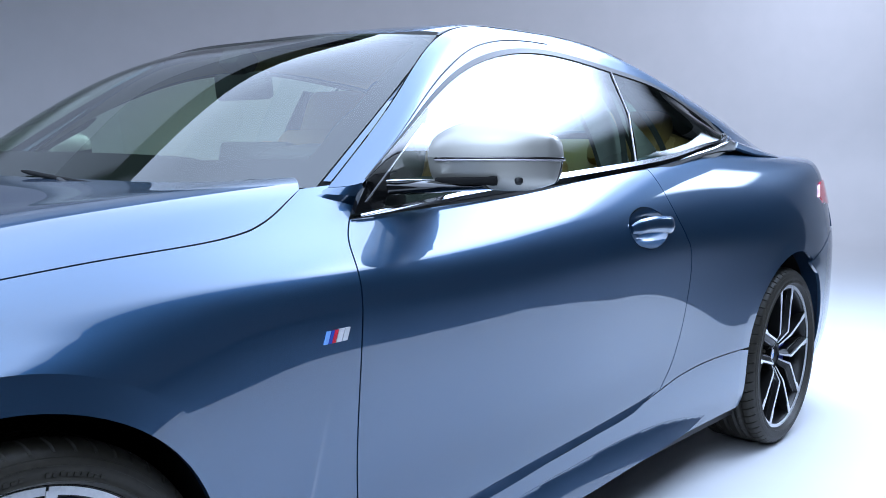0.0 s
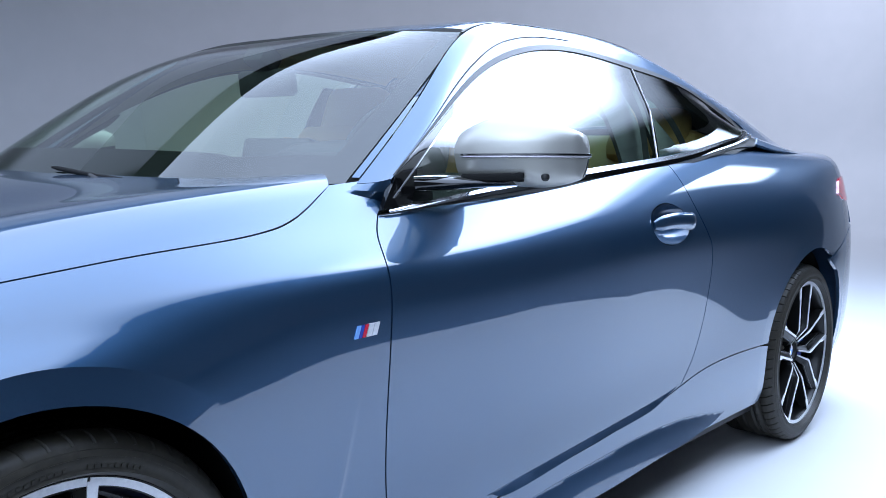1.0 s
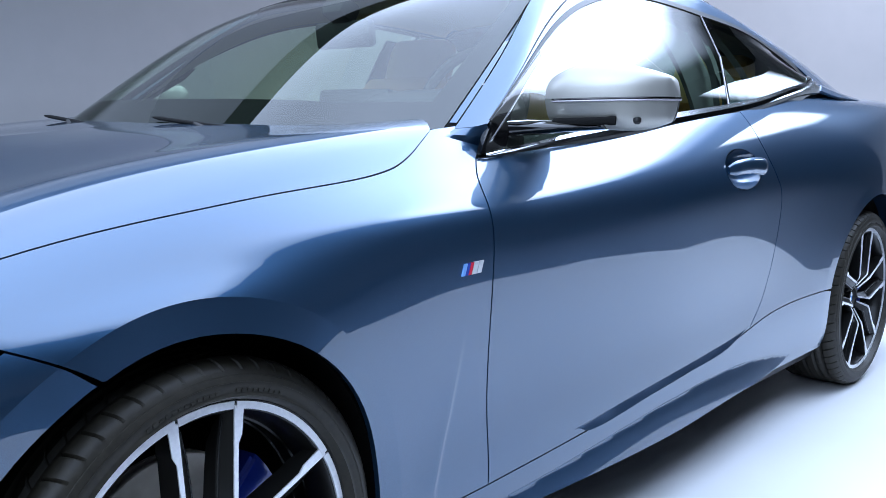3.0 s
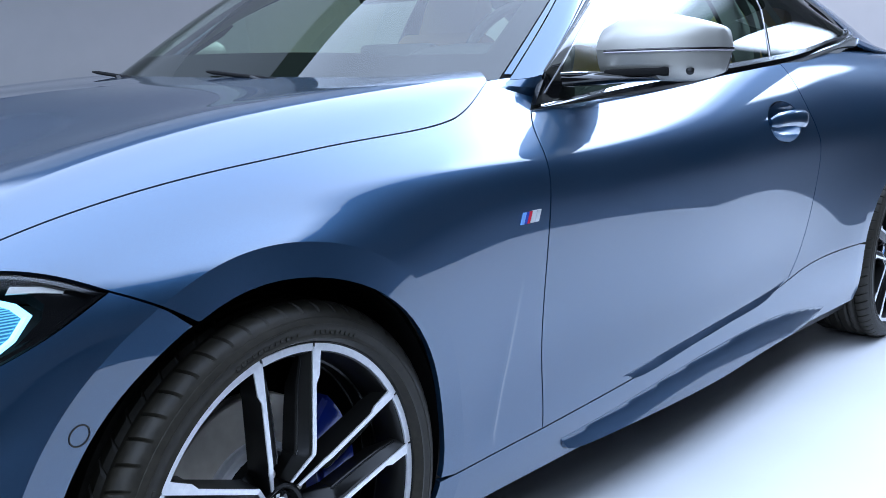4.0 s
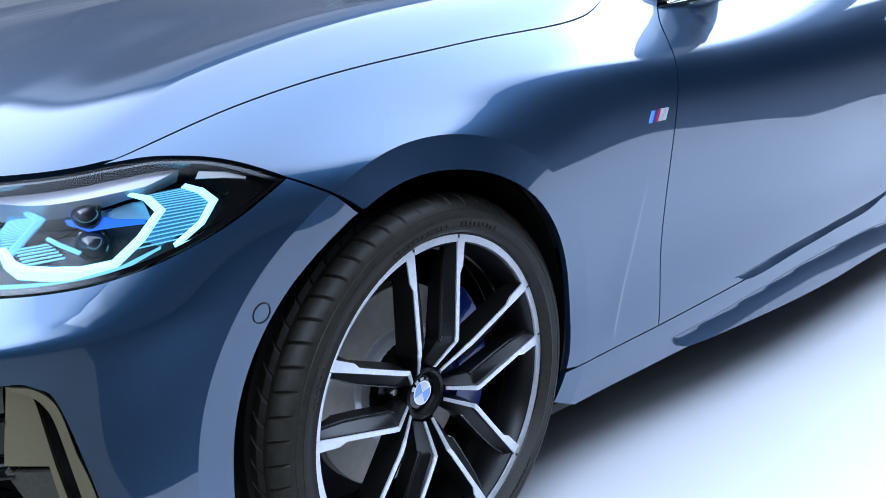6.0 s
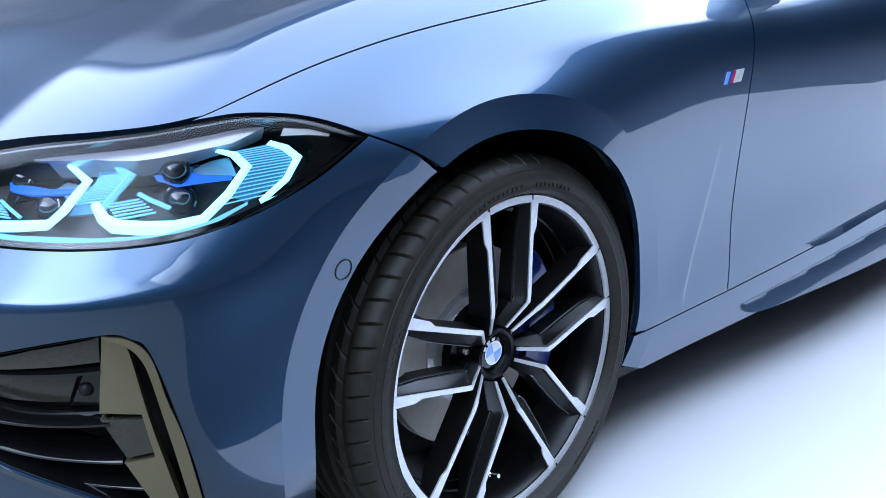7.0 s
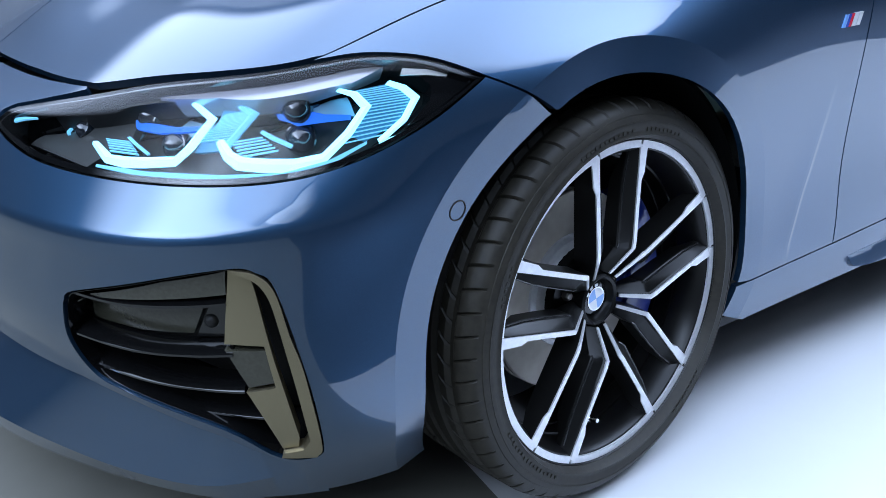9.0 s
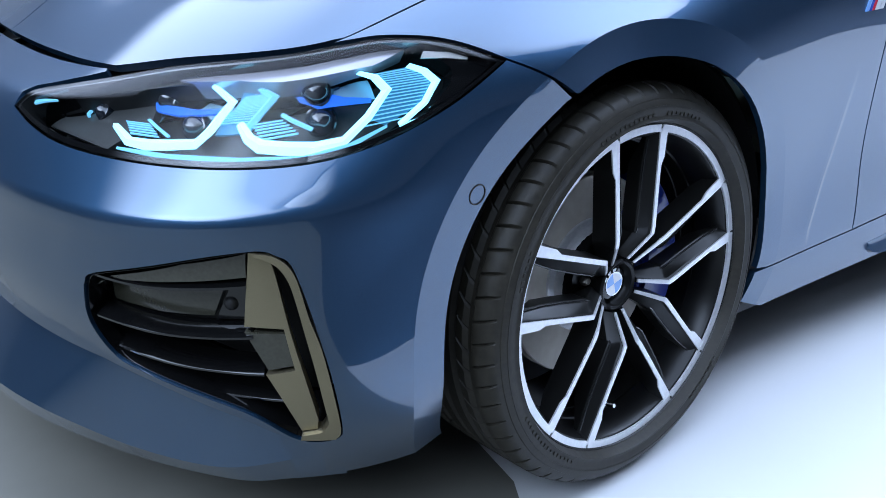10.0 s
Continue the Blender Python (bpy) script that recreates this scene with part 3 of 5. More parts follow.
# ---- the studio ----
def studio():
    # white sheet: floor, cove and wall in one sweep round the far side and the end
    bm = bmesh.new()
    foot = [(-9.0, 9.5), (-5, 9.5), (-1, 9.5), (3, 9.5), (7.0, 9.5)] + [(7.0 + 6.0 * math.sin(a), 3.5 + 6.0 * math.cos(a)) for a in np.linspace(0.12, math.pi / 2, 12)] + [(13.0, 1.0), (13.0, -3.6)]
    foot = np.array(foot)
    way = np.gradient(foot, axis=0)
    inw = np.c_[way[:, 1], -way[:, 0]] / np.linalg.norm(way, axis=1)[:, None]
    prof = [(1.6, 0.0)] + [(1.6 - 1.6 * math.sin(a), 1.6 - 1.6 * math.cos(a)) for a in np.linspace(0.1, math.pi / 2, 12)] + [(0, 3), (0, 6.1)]
    rows = [[bm.verts.new((*(p + n * d), z)) for d, z in prof] for p, n in zip(foot, inw)]
    # the white is cut back at the nose to leave room for the shade-coloured floor
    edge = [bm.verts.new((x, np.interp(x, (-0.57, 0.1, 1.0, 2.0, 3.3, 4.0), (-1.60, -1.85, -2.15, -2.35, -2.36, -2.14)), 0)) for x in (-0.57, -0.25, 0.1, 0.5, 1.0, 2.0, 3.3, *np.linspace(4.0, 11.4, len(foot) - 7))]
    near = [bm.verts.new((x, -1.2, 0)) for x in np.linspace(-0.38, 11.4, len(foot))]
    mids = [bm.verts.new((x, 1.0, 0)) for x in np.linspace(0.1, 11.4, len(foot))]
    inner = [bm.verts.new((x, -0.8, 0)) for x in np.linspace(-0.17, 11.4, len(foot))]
    for k in range(len(foot) - 1):
        bm.faces.new((edge[k], edge[k + 1], near[k + 1], near[k]))
        bm.faces.new((near[k], near[k + 1], inner[k + 1], inner[k]))
        bm.faces.new((inner[k], inner[k + 1], mids[k + 1], mids[k]))
        bm.faces.new((mids[k], mids[k + 1], rows[k + 1][0], rows[k][0]))
        for i in range(len(prof) - 1):
            bm.faces.new((rows[k][i], rows[k + 1][i], rows[k + 1][i + 1], rows[k][i + 1]))
    bmesh.ops.recalc_face_normals(bm, faces=bm.faces)
    ob = part("floor", bm, FLOOR)
    tagged(ob, "seamless white studio sheet sweeping from floor to back wall", "studio floor", kind="structure")
    bm = bmesh.new()
    boxed(bm, (26, 20, 0.1), pose(3, 0.5, -0.056))
    tagged(part("ground", bm, DARK_WALL, smooth=False), "dark studio floor beyond the white sheet", "floor", kind="structure")
    # separate floor piece round the nose, coloured dark to stand for the shade there
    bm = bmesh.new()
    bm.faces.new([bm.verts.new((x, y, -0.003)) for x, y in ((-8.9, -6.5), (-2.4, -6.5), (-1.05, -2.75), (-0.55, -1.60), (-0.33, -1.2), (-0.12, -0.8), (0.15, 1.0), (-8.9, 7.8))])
    tagged(part("floor_shade", bm, SHADED_FLOOR, smooth=False), "studio floor under and ahead of the nose, its shade put into the grey", "studio floor", kind="structure")
    for name, size, at in (("wall_south", (24, 0.2, 6.2), (3, -8.4, 3.0)), ("wall_west", (0.2, 19, 6.2), (-9.1, 0.6, 3.0)),
                           ("wall_east", (0.2, 5, 6.2), (13.2, -6.0, 3.0)), ("ceiling", (26, 20, 0.2), (3, 0.6, 6.3))):
        bm = bmesh.new()
        boxed(bm, size, pose(*at))
        tagged(part(name, bm, GREY_WALL if name in ("wall_south", "wall_west") else DARK_WALL, smooth=False), "dark cloth-lined studio " + ("ceiling" if name == "ceiling" else "wall"), "ceiling" if name == "ceiling" else "wall", kind="structure")


studio()

# ---- the car ----
car = new("coupe_car")
tagged(car, "dark blue metallic two-door sports coupe on black and silver wheels", "car")

bonnet_rails = [r[:11] for r in (BODY_RAILS[5], BODY_RAILS[6], BODY_RAILS[7])] + wrapped([
    [-0.38, 0, 0.8593, -0.37, 0.22, 0.8595, -0.34, 0.38, 0.865, -0.29, 0.48, 0.8738, -0.2, 0.545, 0.8952, -0.08, 0.57, 0.9216, 0.15, 0.58, 0.9597, 0.48, 0.59, 0.9927, 0.78, 0.58, 1.0122],
    [-0.18, 0, 0.9188, -0.17, 0.1, 0.9191, -0.14, 0.19, 0.922, -0.08, 0.25, 0.931, 0.02, 0.29, 0.9457, 0.12, 0.31, 0.9618, 0.32, 0.32, 0.9844, 0.56, 0.33, 1.0058, 0.83, 0.33, 1.0235],
    [-0.05, 0, 0.9501, -0.02, 0, 0.9537, 0.03, 0, 0.9597, 0.09, 0, 0.9658, 0.17, 0, 0.972, 0.27, 0, 0.9807, 0.45, 0, 0.9962, 0.66, 0, 1.0119, 0.87, 0, 1.026]])
bonnet = Skin(bonnet_rails, reach[:11], [0.79, 0.91, 1.01, 1.2, 1.46, 1.78])

def windscreen_skin():
    """The windscreen, bowed forwards between its pillars; rows run from one pillar past the middle."""
    edge = np.array([(0.695, 0.735, 1.0), (0.935, 0.675, 1.1725), (1.175, 0.60, 1.343)])
    middle = np.array([(0.43, 0, 1.012), (0.783, 0, 1.243), (1.0785, 0, 1.356)])
    shares, rows = (1, 0.95, 0.88, 0.78, 0.64, 0.48, 0.3, 0.12, 0, -0.12, -0.3), []
    for k in shares:
        bow = middle + (edge - middle) * abs(k) ** 3.5
        bow[:, 1] = edge[:, 1] * k
        rows.append(bow)
    return Skin(rows, [0, 0.3, 0.62], [1 - 0.58 * k for k in shares])


screen = windscreen_skin()

CABIN = [
    [0.70, 0.787, 0.932, 0.95, 0.789, 0.955, 1.20, 0.792, 0.975, 1.50, 0.795, 0.998, 2.0, 0.795, 1.035, 2.35, 0.79, 1.075, 2.65, 0.785, 1.085, 3.1, 0.77, 1.07],
    [0.743, 0.780, 1.006, 0.93, 0.730, 1.125, 1.19, 0.655, 1.265, 1.50, 0.615, 1.340, 1.97, 0.61, 1.328, 2.31, 0.635, 1.277, 2.56, 0.705, 1.165, 3.05, 0.72, 1.09],
    [0.695, 0.735, 1.0, 0.93, 0.678, 1.178, 1.178, 0.60, 1.347, 1.50, 0.55, 1.400, 1.98, 0.555, 1.396, 2.40, 0.575, 1.322, 2.75, 0.63, 1.217, 3.1, 0.65, 1.10],
    [0.455, 0.37, 1.011, 0.795, 0.34, 1.241, 1.090, 0.305, 1.3575, 1.50, 0.28, 1.427, 1.98, 0.28, 1.420, 2.42, 0.30, 1.335, 2.80, 0.33, 1.21, 3.15, 0.34, 1.10],
    [0.43, 0, 1.012, 0.783, 0, 1.243, 1.081, 0, 1.3585, 1.50, 0, 1.439, 1.98, 0, 1.430, 2.44, 0, 1.342, 2.82, 0, 1.215, 3.17, 0, 1.105]]
CABIN = [np.reshape(r, (-1, 3)) for r in CABIN]
CABIN.insert(3, CABIN[2] * 0.62 + CABIN[3] * 0.38 + np.outer([0.002, 0.002, 0.002, 0.009, 0.009, 0.009, 0.008, 0.004], (0, 0, 1)))
CABIN_U, CABIN_V = [0, 0.3, 0.62, 0.95, 1.45, 1.85, 2.2, 2.65], [0, 0.3, 0.42, 0.515, 0.7, 1.0]
# the side glass is barrelled between belt and roof
CABIN.insert(1, (CABIN[0] + CABIN[1]) / 2 + np.outer([0, 0.008, 0.013, 0.014, 0.014, 0.013, 0.009, 0.003], (0, 0.88, 0.47)))
CABIN_V.insert(1, 0.15)
for row, v in ((4, 0.515), (5, 0.7), (6, 1.0)):
    CABIN[row][:3] = screen.at([(u, v) for u in (0, 0.3, 0.62)])[0] + (0, 0, 0.003)
cabin = Skin(CABIN, CABIN_U, CABIN_V)


def side(points):
    """u, v of points of the car's flank given by x and z."""
    return body.find([0, 2], points, (0.9, 0.18), (4.95, 1.01))


def arch(cx, cz, r, a, b, n=28):
    """An arc of a wheel opening on the flank, from a to b degrees."""
    return side([(cx + r * math.cos(radians(t)), cz + r * math.sin(radians(t))) for t in np.linspace(a, b, n)])


FRONT_ARCH, REAR_ARCH = (-0.015, 0.352, 0.362), (2.83, 0.362, 0.368)
lamp_low = spun([(1.233, 0.743), (1.155, 0.70), (1.079, 0.675), (1.008, 0.663), (0.939, 0.66), (0.795, 0.664), (0.59, 0.668), (0.485, 0.681), (0.41, 0.70)], 6)
lamp_back = spun([(0.964, 0.902), (1.03, 0.884), (1.091, 0.848), (1.155, 0.804), (1.233, 0.743)], 6)
hood_gap = spun([(0.964, 0.904), (1.07, 0.913), (1.275, 0.908), (1.536, 0.907), (1.70, 0.911), (1.869, 0.913), (1.955, 0.921), (2.0, 0.934), (2.04, 0.955), (2.08, 0.985), (2.112, 1.012)], 6)
door_front = spun([(2.222, 0.913), (2.185, 0.86), (2.168, 0.80), (2.163, 0.72), (2.166, 0.62), (2.172, 0.50), (2.175, 0.40), (2.174, 0.295)], 6)
door_back = spun([(3.394, 0.912), (3.426, 0.821), (3.47, 0.765), (3.505, 0.728), (3.528, 0.67), (3.522, 0.60), (3.495, 0.52), (3.455, 0.447), (3.385, 0.382)], 6)
sill = spun([(2.174, 0.295), (2.40, 0.305), (2.626, 0.317), (3.048, 0.342), (3.25, 0.362), (3.385, 0.382)], 6)
sill_back = spun([(3.385, 0.382), (3.50, 0.40), (3.628, 0.411), (3.78, 0.416), (3.94, 0.417)], 6)
seam = [(1.233, 0.743), (1.311, 0.69), (1.36, 0.657)]

# front wing: lamp edge, bonnet gap, screen foot, door gap, sill, wheel opening, seam
wing = np.vstack([lamp_back[::-1], hood_gap[1:], [(2.20, 1.012), (2.305, 1.01), (2.27, 0.96)], door_front[:-1], [(2.174, 0.295), (2.0, 0.29), (1.9, 0.286)],
                  arch(*FRONT_ARCH, -11, 112.5), seam[::-1][:-1]])
lips = [e[2] for e in body.edge]


def breather(uv):
    """A shallow hollow behind the wheel that ends in a slanting edge."""
    d = uv[:, 0] - np.interp(uv[:, 1], (0.342, 0.48, 0.555, 0.612), (2.010, 2.055, 2.072, 2.085))
    t = np.clip(d / 0.014, 0, 1)
    shape = np.where(d < 0, np.clip(1 + d / 0.085, 0, 1) ** 2, 1 - t * t * (3 - 2 * t))
    return 0.0024 * shape * np.interp(uv[:, 1], (0.30, 0.345, 0.50, 0.625), (0, 1, 0.8, 0))


hollow = np.array([(np.interp(v, (0.342, 0.48, 0.555, 0.612), (2.010, 2.055, 2.072, 2.085)) + d, v) for v in np.arange(0.302, 0.63, 0.012) for d in (-0.085, -0.06, -0.04, -0.022, -0.01, 0, 0.004, 0.008, 0.012, 0.016)])
panel("front_wing", body, wing, PAINT, car, creases=lips[:1], sides=(-1,), out=breather, dots=[hollow])
panel("front_wing", body, wing, PAINT, car, creases=lips[:1], sides=(1,), out=breather, dots=[hollow])
door = np.vstack([door_front[::-1], [(2.60, 0.913), (3.0, 0.9125)], door_back, sill[::-1][1:-1]])
GRIP = side([(1.732 + 0.108 * math.cos(t), 0.868 + 0.055 * math.sin(t)) for t in np.linspace(0, 2 * math.pi, 40, endpoint=False)])
panel("door", body, door, PAINT, car, holes=[GRIP])
panel("door", body, door, PAINT, car, sides=(1,))
low_arch = lambda c, a, b: arch(*c, a, b, 10)
skirt = np.vstack([[(1.9, 0.286), (2.0, 0.29)], sill[:-1], sill_back, low_arch(REAR_ARCH, 171, 205)[:-2], [(3.99, 0.185), (3.6, 0.182), (2.2, 0.182), (1.915, 0.182)], low_arch(FRONT_ARCH, -22, -12)])
panel("side_skirt", body, skirt, PAINT, car, creases=lips)
panel("side_skirt", body, skirt, PAINT, car, creases=lips, sides=(1,))
quarter = np.vstack([door_back[::-1], [(3.394, 0.912), (3.40, 1.01), (4.0, 1.01), (4.95, 1.01), (4.95, 0.80), (4.841, 0.692), (4.68, 0.66), (4.51, 0.633)], arch(*REAR_ARCH, 48, 170), sill_back[::-1][1:-1]])
panel("rear_quarter", body, quarter, PAINT, car, creases=lips[1:])
panel("rear_quarter", body, quarter, PAINT, car, creases=lips[1:], sides=(1,))
bumper_in = [(0.41, 0.70), (0.398, 0.735), (0.412, 0.768), (0.47, 0.818), (0.53, 0.856), (0.522, 0.866), (0.40, 0.868), (0.2, 0.868), (0.0, 0.868), (0.0, 0.348), (0.33, 0.348), (0.62, 0.349), (0.72, 0.334), (0.857, 0.304), (0.945, 0.264), (0.962, 0.256), (0.965, 0.182), (1.1, 0.182)]
INTAKE = spun([(0.66, 0.489), (0.685, 0.513), (0.82, 0.549), (0.91, 0.561), (0.94, 0.553), (0.96, 0.528), (0.988, 0.411), (0.995, 0.30), (0.983, 0.275), (0.932, 0.277), (0.857, 0.322), (0.71, 0.352), (0.66, 0.368), (0.645, 0.42), (0.66, 0.489)], 5)[:-1]
bumper = np.vstack([lamp_low, bumper_in, arch(*FRONT_ARCH, 208, 180, 8), arch(*FRONT_ARCH, 178, 114, 20), seam[::-1][1:-1]])
def shoulder(uv):
    """The shoulder that runs on under the outer end of the lamp and up towards the wing."""
    u, v = uv[:, 0], uv[:, 1]
    lamp_v = np.interp(u, (0.88, 0.939, 1.008, 1.079, 1.155, 1.233, 1.36), (0.66, 0.66, 0.663, 0.675, 0.70, 0.743, 0.80))
    ridge_v = np.interp(u, (0.88, 0.96, 1.045, 1.085, 1.13, 1.20, 1.36), (0.592, 0.60, 0.617, 0.630, 0.647, 0.688, 0.76))
    d = (lamp_v - v) / (lamp_v - ridge_v)
    fade = np.clip((d - 1) * (lamp_v - ridge_v) / np.interp(u, (0.95, 1.1, 1.25), (0.2, 0.11, 0.05)), 0, 1)
    form = np.where(d < 1, np.sin(np.clip(d, 0, 1) * np.pi / 2), 0.5 + 0.5 * np.cos(np.pi * fade))
    return 0.006 * form * np.interp(u, (0.86, 0.92, 1.0, 1.06, 1.12, 1.2), (0, 0.3, 1, 0.85, 0.45, 0))


panel("front_bumper", nose_skin, bumper, PAINT, car, holes=[INTAKE], creases=lips[:1], sides=(-1, 1), step=0.02, out=shoulder)
rear = np.vstack([[(4.51, 0.633), (4.68, 0.66), (4.841, 0.692), (5.3, 0.70), (5.98, 0.70), (5.98, 0.185), (4.68, 0.185)], arch(*REAR_ARCH, -20, 46, 14)])
panel("rear_bumper", body, rear, PAINT, car, sides=(-1, 1), creases=lips[1:])
panel("tail_panel", body, [(4.95, 0.70), (5.98, 0.70), (5.98, 1.01), (4.95, 1.01)], PAINT, car, sides=(-1, 1))
hood_line = np.vstack([[(0.0, 0.885), (0.3, 0.885), (0.50, 0.876)], spun([(0.53, 0.874), (0.669, 0.90), (0.80, 0.908), (0.964, 0.908)], 5), hood_gap[1:], spun([(2.112, 1.012), (2.12, 1.1), (2.10, 1.3), (2.02, 1.5), (1.95, 1.78)], 5), [(1.4, 1.78), (0.7, 1.78), (0.0, 1.78)]])
panel("bonnet", bonnet, hood_line, PAINT, car, sides=(-1, 1), gap=0.0015)
# cabin
pillar = np.vstack([[(-0.02, 0.28), (-0.02, 0.42), (0.0, 0.42)], [(x, 0.42) for x in np.linspace(0.1, 2.6, 24)], [(2.65, 0.42), (2.65, 0.0), (2.3, 0.0)], spun([(2.12, 0.045), (2.27, 0.2), (2.29, 0.28), (2.22, 0.325), (2.05, 0.325), (1.85, 0.304)], 5), [(x, 0.302) for x in np.linspace(1.7, 0.1, 16)]])
roof_edge = [(0.62, 0.42), (0.9, 0.42), (1.6, 0.42), (1.65, 1.0), (0.62, 1.0)]
panel("roof_rail", cabin, pillar, PAINT, car, sides=(-1,), step=0.03)
panel("roof_rail", cabin, pillar, PAINT, car, sides=(1,), step=0.03)
panel("roof", cabin, roof_edge, PAINT, car, sides=(-1,), step=0.03)
panel("roof", cabin, roof_edge, PAINT, car, sides=(1,), step=0.03)
panel("headliner", Deep(cabin, 0.035), [(0.64, 0.44), (0.9, 0.44), (1.6, 0.44), (1.62, 1.0), (0.64, 1.0)], HEADLINER, car, sides=(-1, 1), step=0.06, flange=0)
panel("windscreen", screen, [(-0.02, 0.43), (0.3, 0.43), (0.617, 0.43), (0.617, 0.7), (0.617, 1.0), (-0.09, 1.0), (-0.08, 0.7)], GLASS, car, sides=(-1, 1), step=0.03, flange=0, gap=0)
panel("rear_screen", cabin, [(1.66, 0.43), (2.3, 0.43), (2.3, 1.0), (1.66, 1.0)], REAR_GLASS, car, sides=(-1, 1), step=0.05, flange=0)
panel("boot_lid", cabin, [(2.3, 0.42), (2.65, 0.42), (2.65, 1.0), (2.3, 1.0)], PAINT, car, sides=(-1, 1), step=0.05)
# the deck between boot lid and tail
tail_u = np.linspace(4.0, 5.98, 200)
tail_edge = body.at([(u, 1.01) for u in tail_u])[0]
start = tail_u[(tail_edge[:, 0] > 3.08).argmax()]
for s in (-1, 1):
    deck = [cabin.at([(2.645, v) for v in np.linspace(0.0, 1.0, 24)])[0], body.at([(u, 1.01) for u in np.linspace(start, 5.98, 24)])[0] - (0, 0, 0.002)]
    loft("boot_deck", deck, PAINT, car, sides=(s,))

WINDOW = np.vstack([[(0.02, 0.02), (0.7, 0.02), (1.262, 0.02)], [(1.35, 0.15), (1.43, 0.29)], [(x, 0.29) for x in np.linspace(1.3, 0.1, 14)]])
QUARTER = np.vstack([[(1.278, 0.02), (1.70, 0.03)], spun([(1.90, 0.055), (2.02, 0.095), (2.14, 0.19), (2.172, 0.24), (2.13, 0.293), (2.03, 0.303), (1.84, 0.292)], 5), [(1.62, 0.29), (1.446, 0.29), (1.368, 0.15)]])
SURROUND = np.vstack([[(1.28, 0.0), (1.70, 0.0)], spun([(2.0, 0.02), (2.14, 0.045), (2.28, 0.2), (2.30, 0.28), (2.23, 0.33), (2.05, 0.33), (1.85, 0.31)], 5), [(1.60, 0.305), (1.45, 0.305), (1.37, 0.15)]])
for s, shell in ((-1, cabin), (1, cabin)):
    panel("side_window", shell, WINDOW, SIDE_GLASS, car, sides=(s,), step=0.04, flange=0)
    panel("quarter_window", shell, QUARTER, GLASS, car, sides=(s,), step=0.04, flange=0)
    panel("pillar_lining", Deep(shell, 0.02), [(0.02, 0.30), (0.02, 0.41), (0.3, 0.41), (0.62, 0.41), (1.6, 0.42), (1.6, 0.32), (0.62, 0.31), (0.3, 0.31)], HEADLINER, car, sides=(s,), step=0.05, flange=0)
    # shadow-line trim round the side glass
    panel("window_surround", Deep(shell, 0.005), SURROUND, SATIN_BLACK, car, sides=(s,), holes=[QUARTER], step=0.04)
    ribbon("window_top_seal", shell, [(x, 0.297) for x in np.linspace(0.0, 1.80, 44)], (0.012, 0.016, 0.024), SATIN_BLACK, car, sides=(s,), depth=-0.003)
    ribbon("window_rear_frame", shell, spun([(1.80, 0.297), (1.95, 0.304), (2.05, 0.313), (2.15, 0.307), (2.22, 0.265), (2.235, 0.235)], 8), (0.024, 0.03, 0.036), SATIN_BLACK, car, sides=(s,), depth=-0.003)
    ribbon("pillar_gap", shell, [(x, v) for x, v in zip(np.linspace(0.0, 1.1, 34), np.interp(np.linspace(0.0, 1.1, 34), [0, 0.18, 0.39, 0.58, 0.71, 0.88, 1.1], [0.308, 0.313, 0.323, 0.326, 0.335, 0.339, 0.338]))], (0.005, 0.005, 0.001), BLACK, car, sides=(s,), depth=-0.0015)
    ribbon("belt_seal", shell, spun([(0.0, -0.008), (0.25, -0.009), (0.82, -0.005), (1.28, 0.0), (1.56, 0.003), (1.85, 0.022), (2.05, 0.062)], 8), 0.010, BLACK, car, sides=(s,), depth=-0.004)
    ribbon("belt_filler", shell, spun([(0.02, -0.012), (0.83, -0.012), (1.28, -0.008), (1.56, -0.004), (1.85, 0.012), (2.05, 0.05)], 8), 0.05, SATIN_BLACK, car, sides=(s,), depth=0.012)
    ribbon("belt_trim", shell, spun([(0.02, 0.008), (0.83, 0.008), (1.251, 0.014), (1.609, 0.024), (1.90, 0.05), (2.03, 0.092), (2.15, 0.178), (2.215, 0.245)], 8), (0.022, 0.022, 0.022, 0.021, 0.018, 0.015, 0.012), CHROME, car, "bright metal belt strip", sides=(s,), depth=-0.006, ridge=0.002)
    ribbon("lower_trim", shell, spun([(1.56, 0.012), (1.80, 0.022), (1.94, 0.042), (2.10, 0.10), (2.25, 0.24)], 8), (0.004, 0.007), CHROME, car, sides=(s,), depth=-0.004)
    ribbon("door_glass_edge", shell, [(1.27, 0.02), (1.36, 0.15), (1.438, 0.29)], 0.005, SATIN_GREY, car, "thin grey glass edge", sides=(s,), depth=-0.003)
    panel("mirror_triangle", shell, [(0.0, 0.03), (0.10, 0.03), (0.115, 0.10), (0.13, 0.19), (0.17, 0.218), (0.252, 0.241), (0.36, 0.256), (0.40, 0.285), (0.05, 0.285), (0.0, 0.285)], GLOSS_BLACK, car, sides=(s,), step=0.04, out=0.003)
    ribbon("triangle_trim", shell, [(0.032, 0.10), (0.055, 0.145), (0.082, 0.178), (0.12, 0.203), (0.16, 0.222), (0.205, 0.236), (0.252, 0.246), (0.338, 0.258)], (0.007, 0.006, 0.004), CHROME, car, sides=(s,), depth=-0.005)
    panel("quarter_lining", Deep(shell, 0.03), [(1.56, 0.0), (2.55, 0.0), (2.58, 0.60), (1.62, 0.60)], CABIN_BLACK, car, sides=(s,), holes=[QUARTER], step=0.05, flange=0.02)
    panel("door_pillar", Deep(shell, 0.06), [(1.18, 0.0), (1.345, 0.0), (1.42, 0.28), (1.22, 0.28)], CABIN_BLACK, car, sides=(s,), step=0.05)
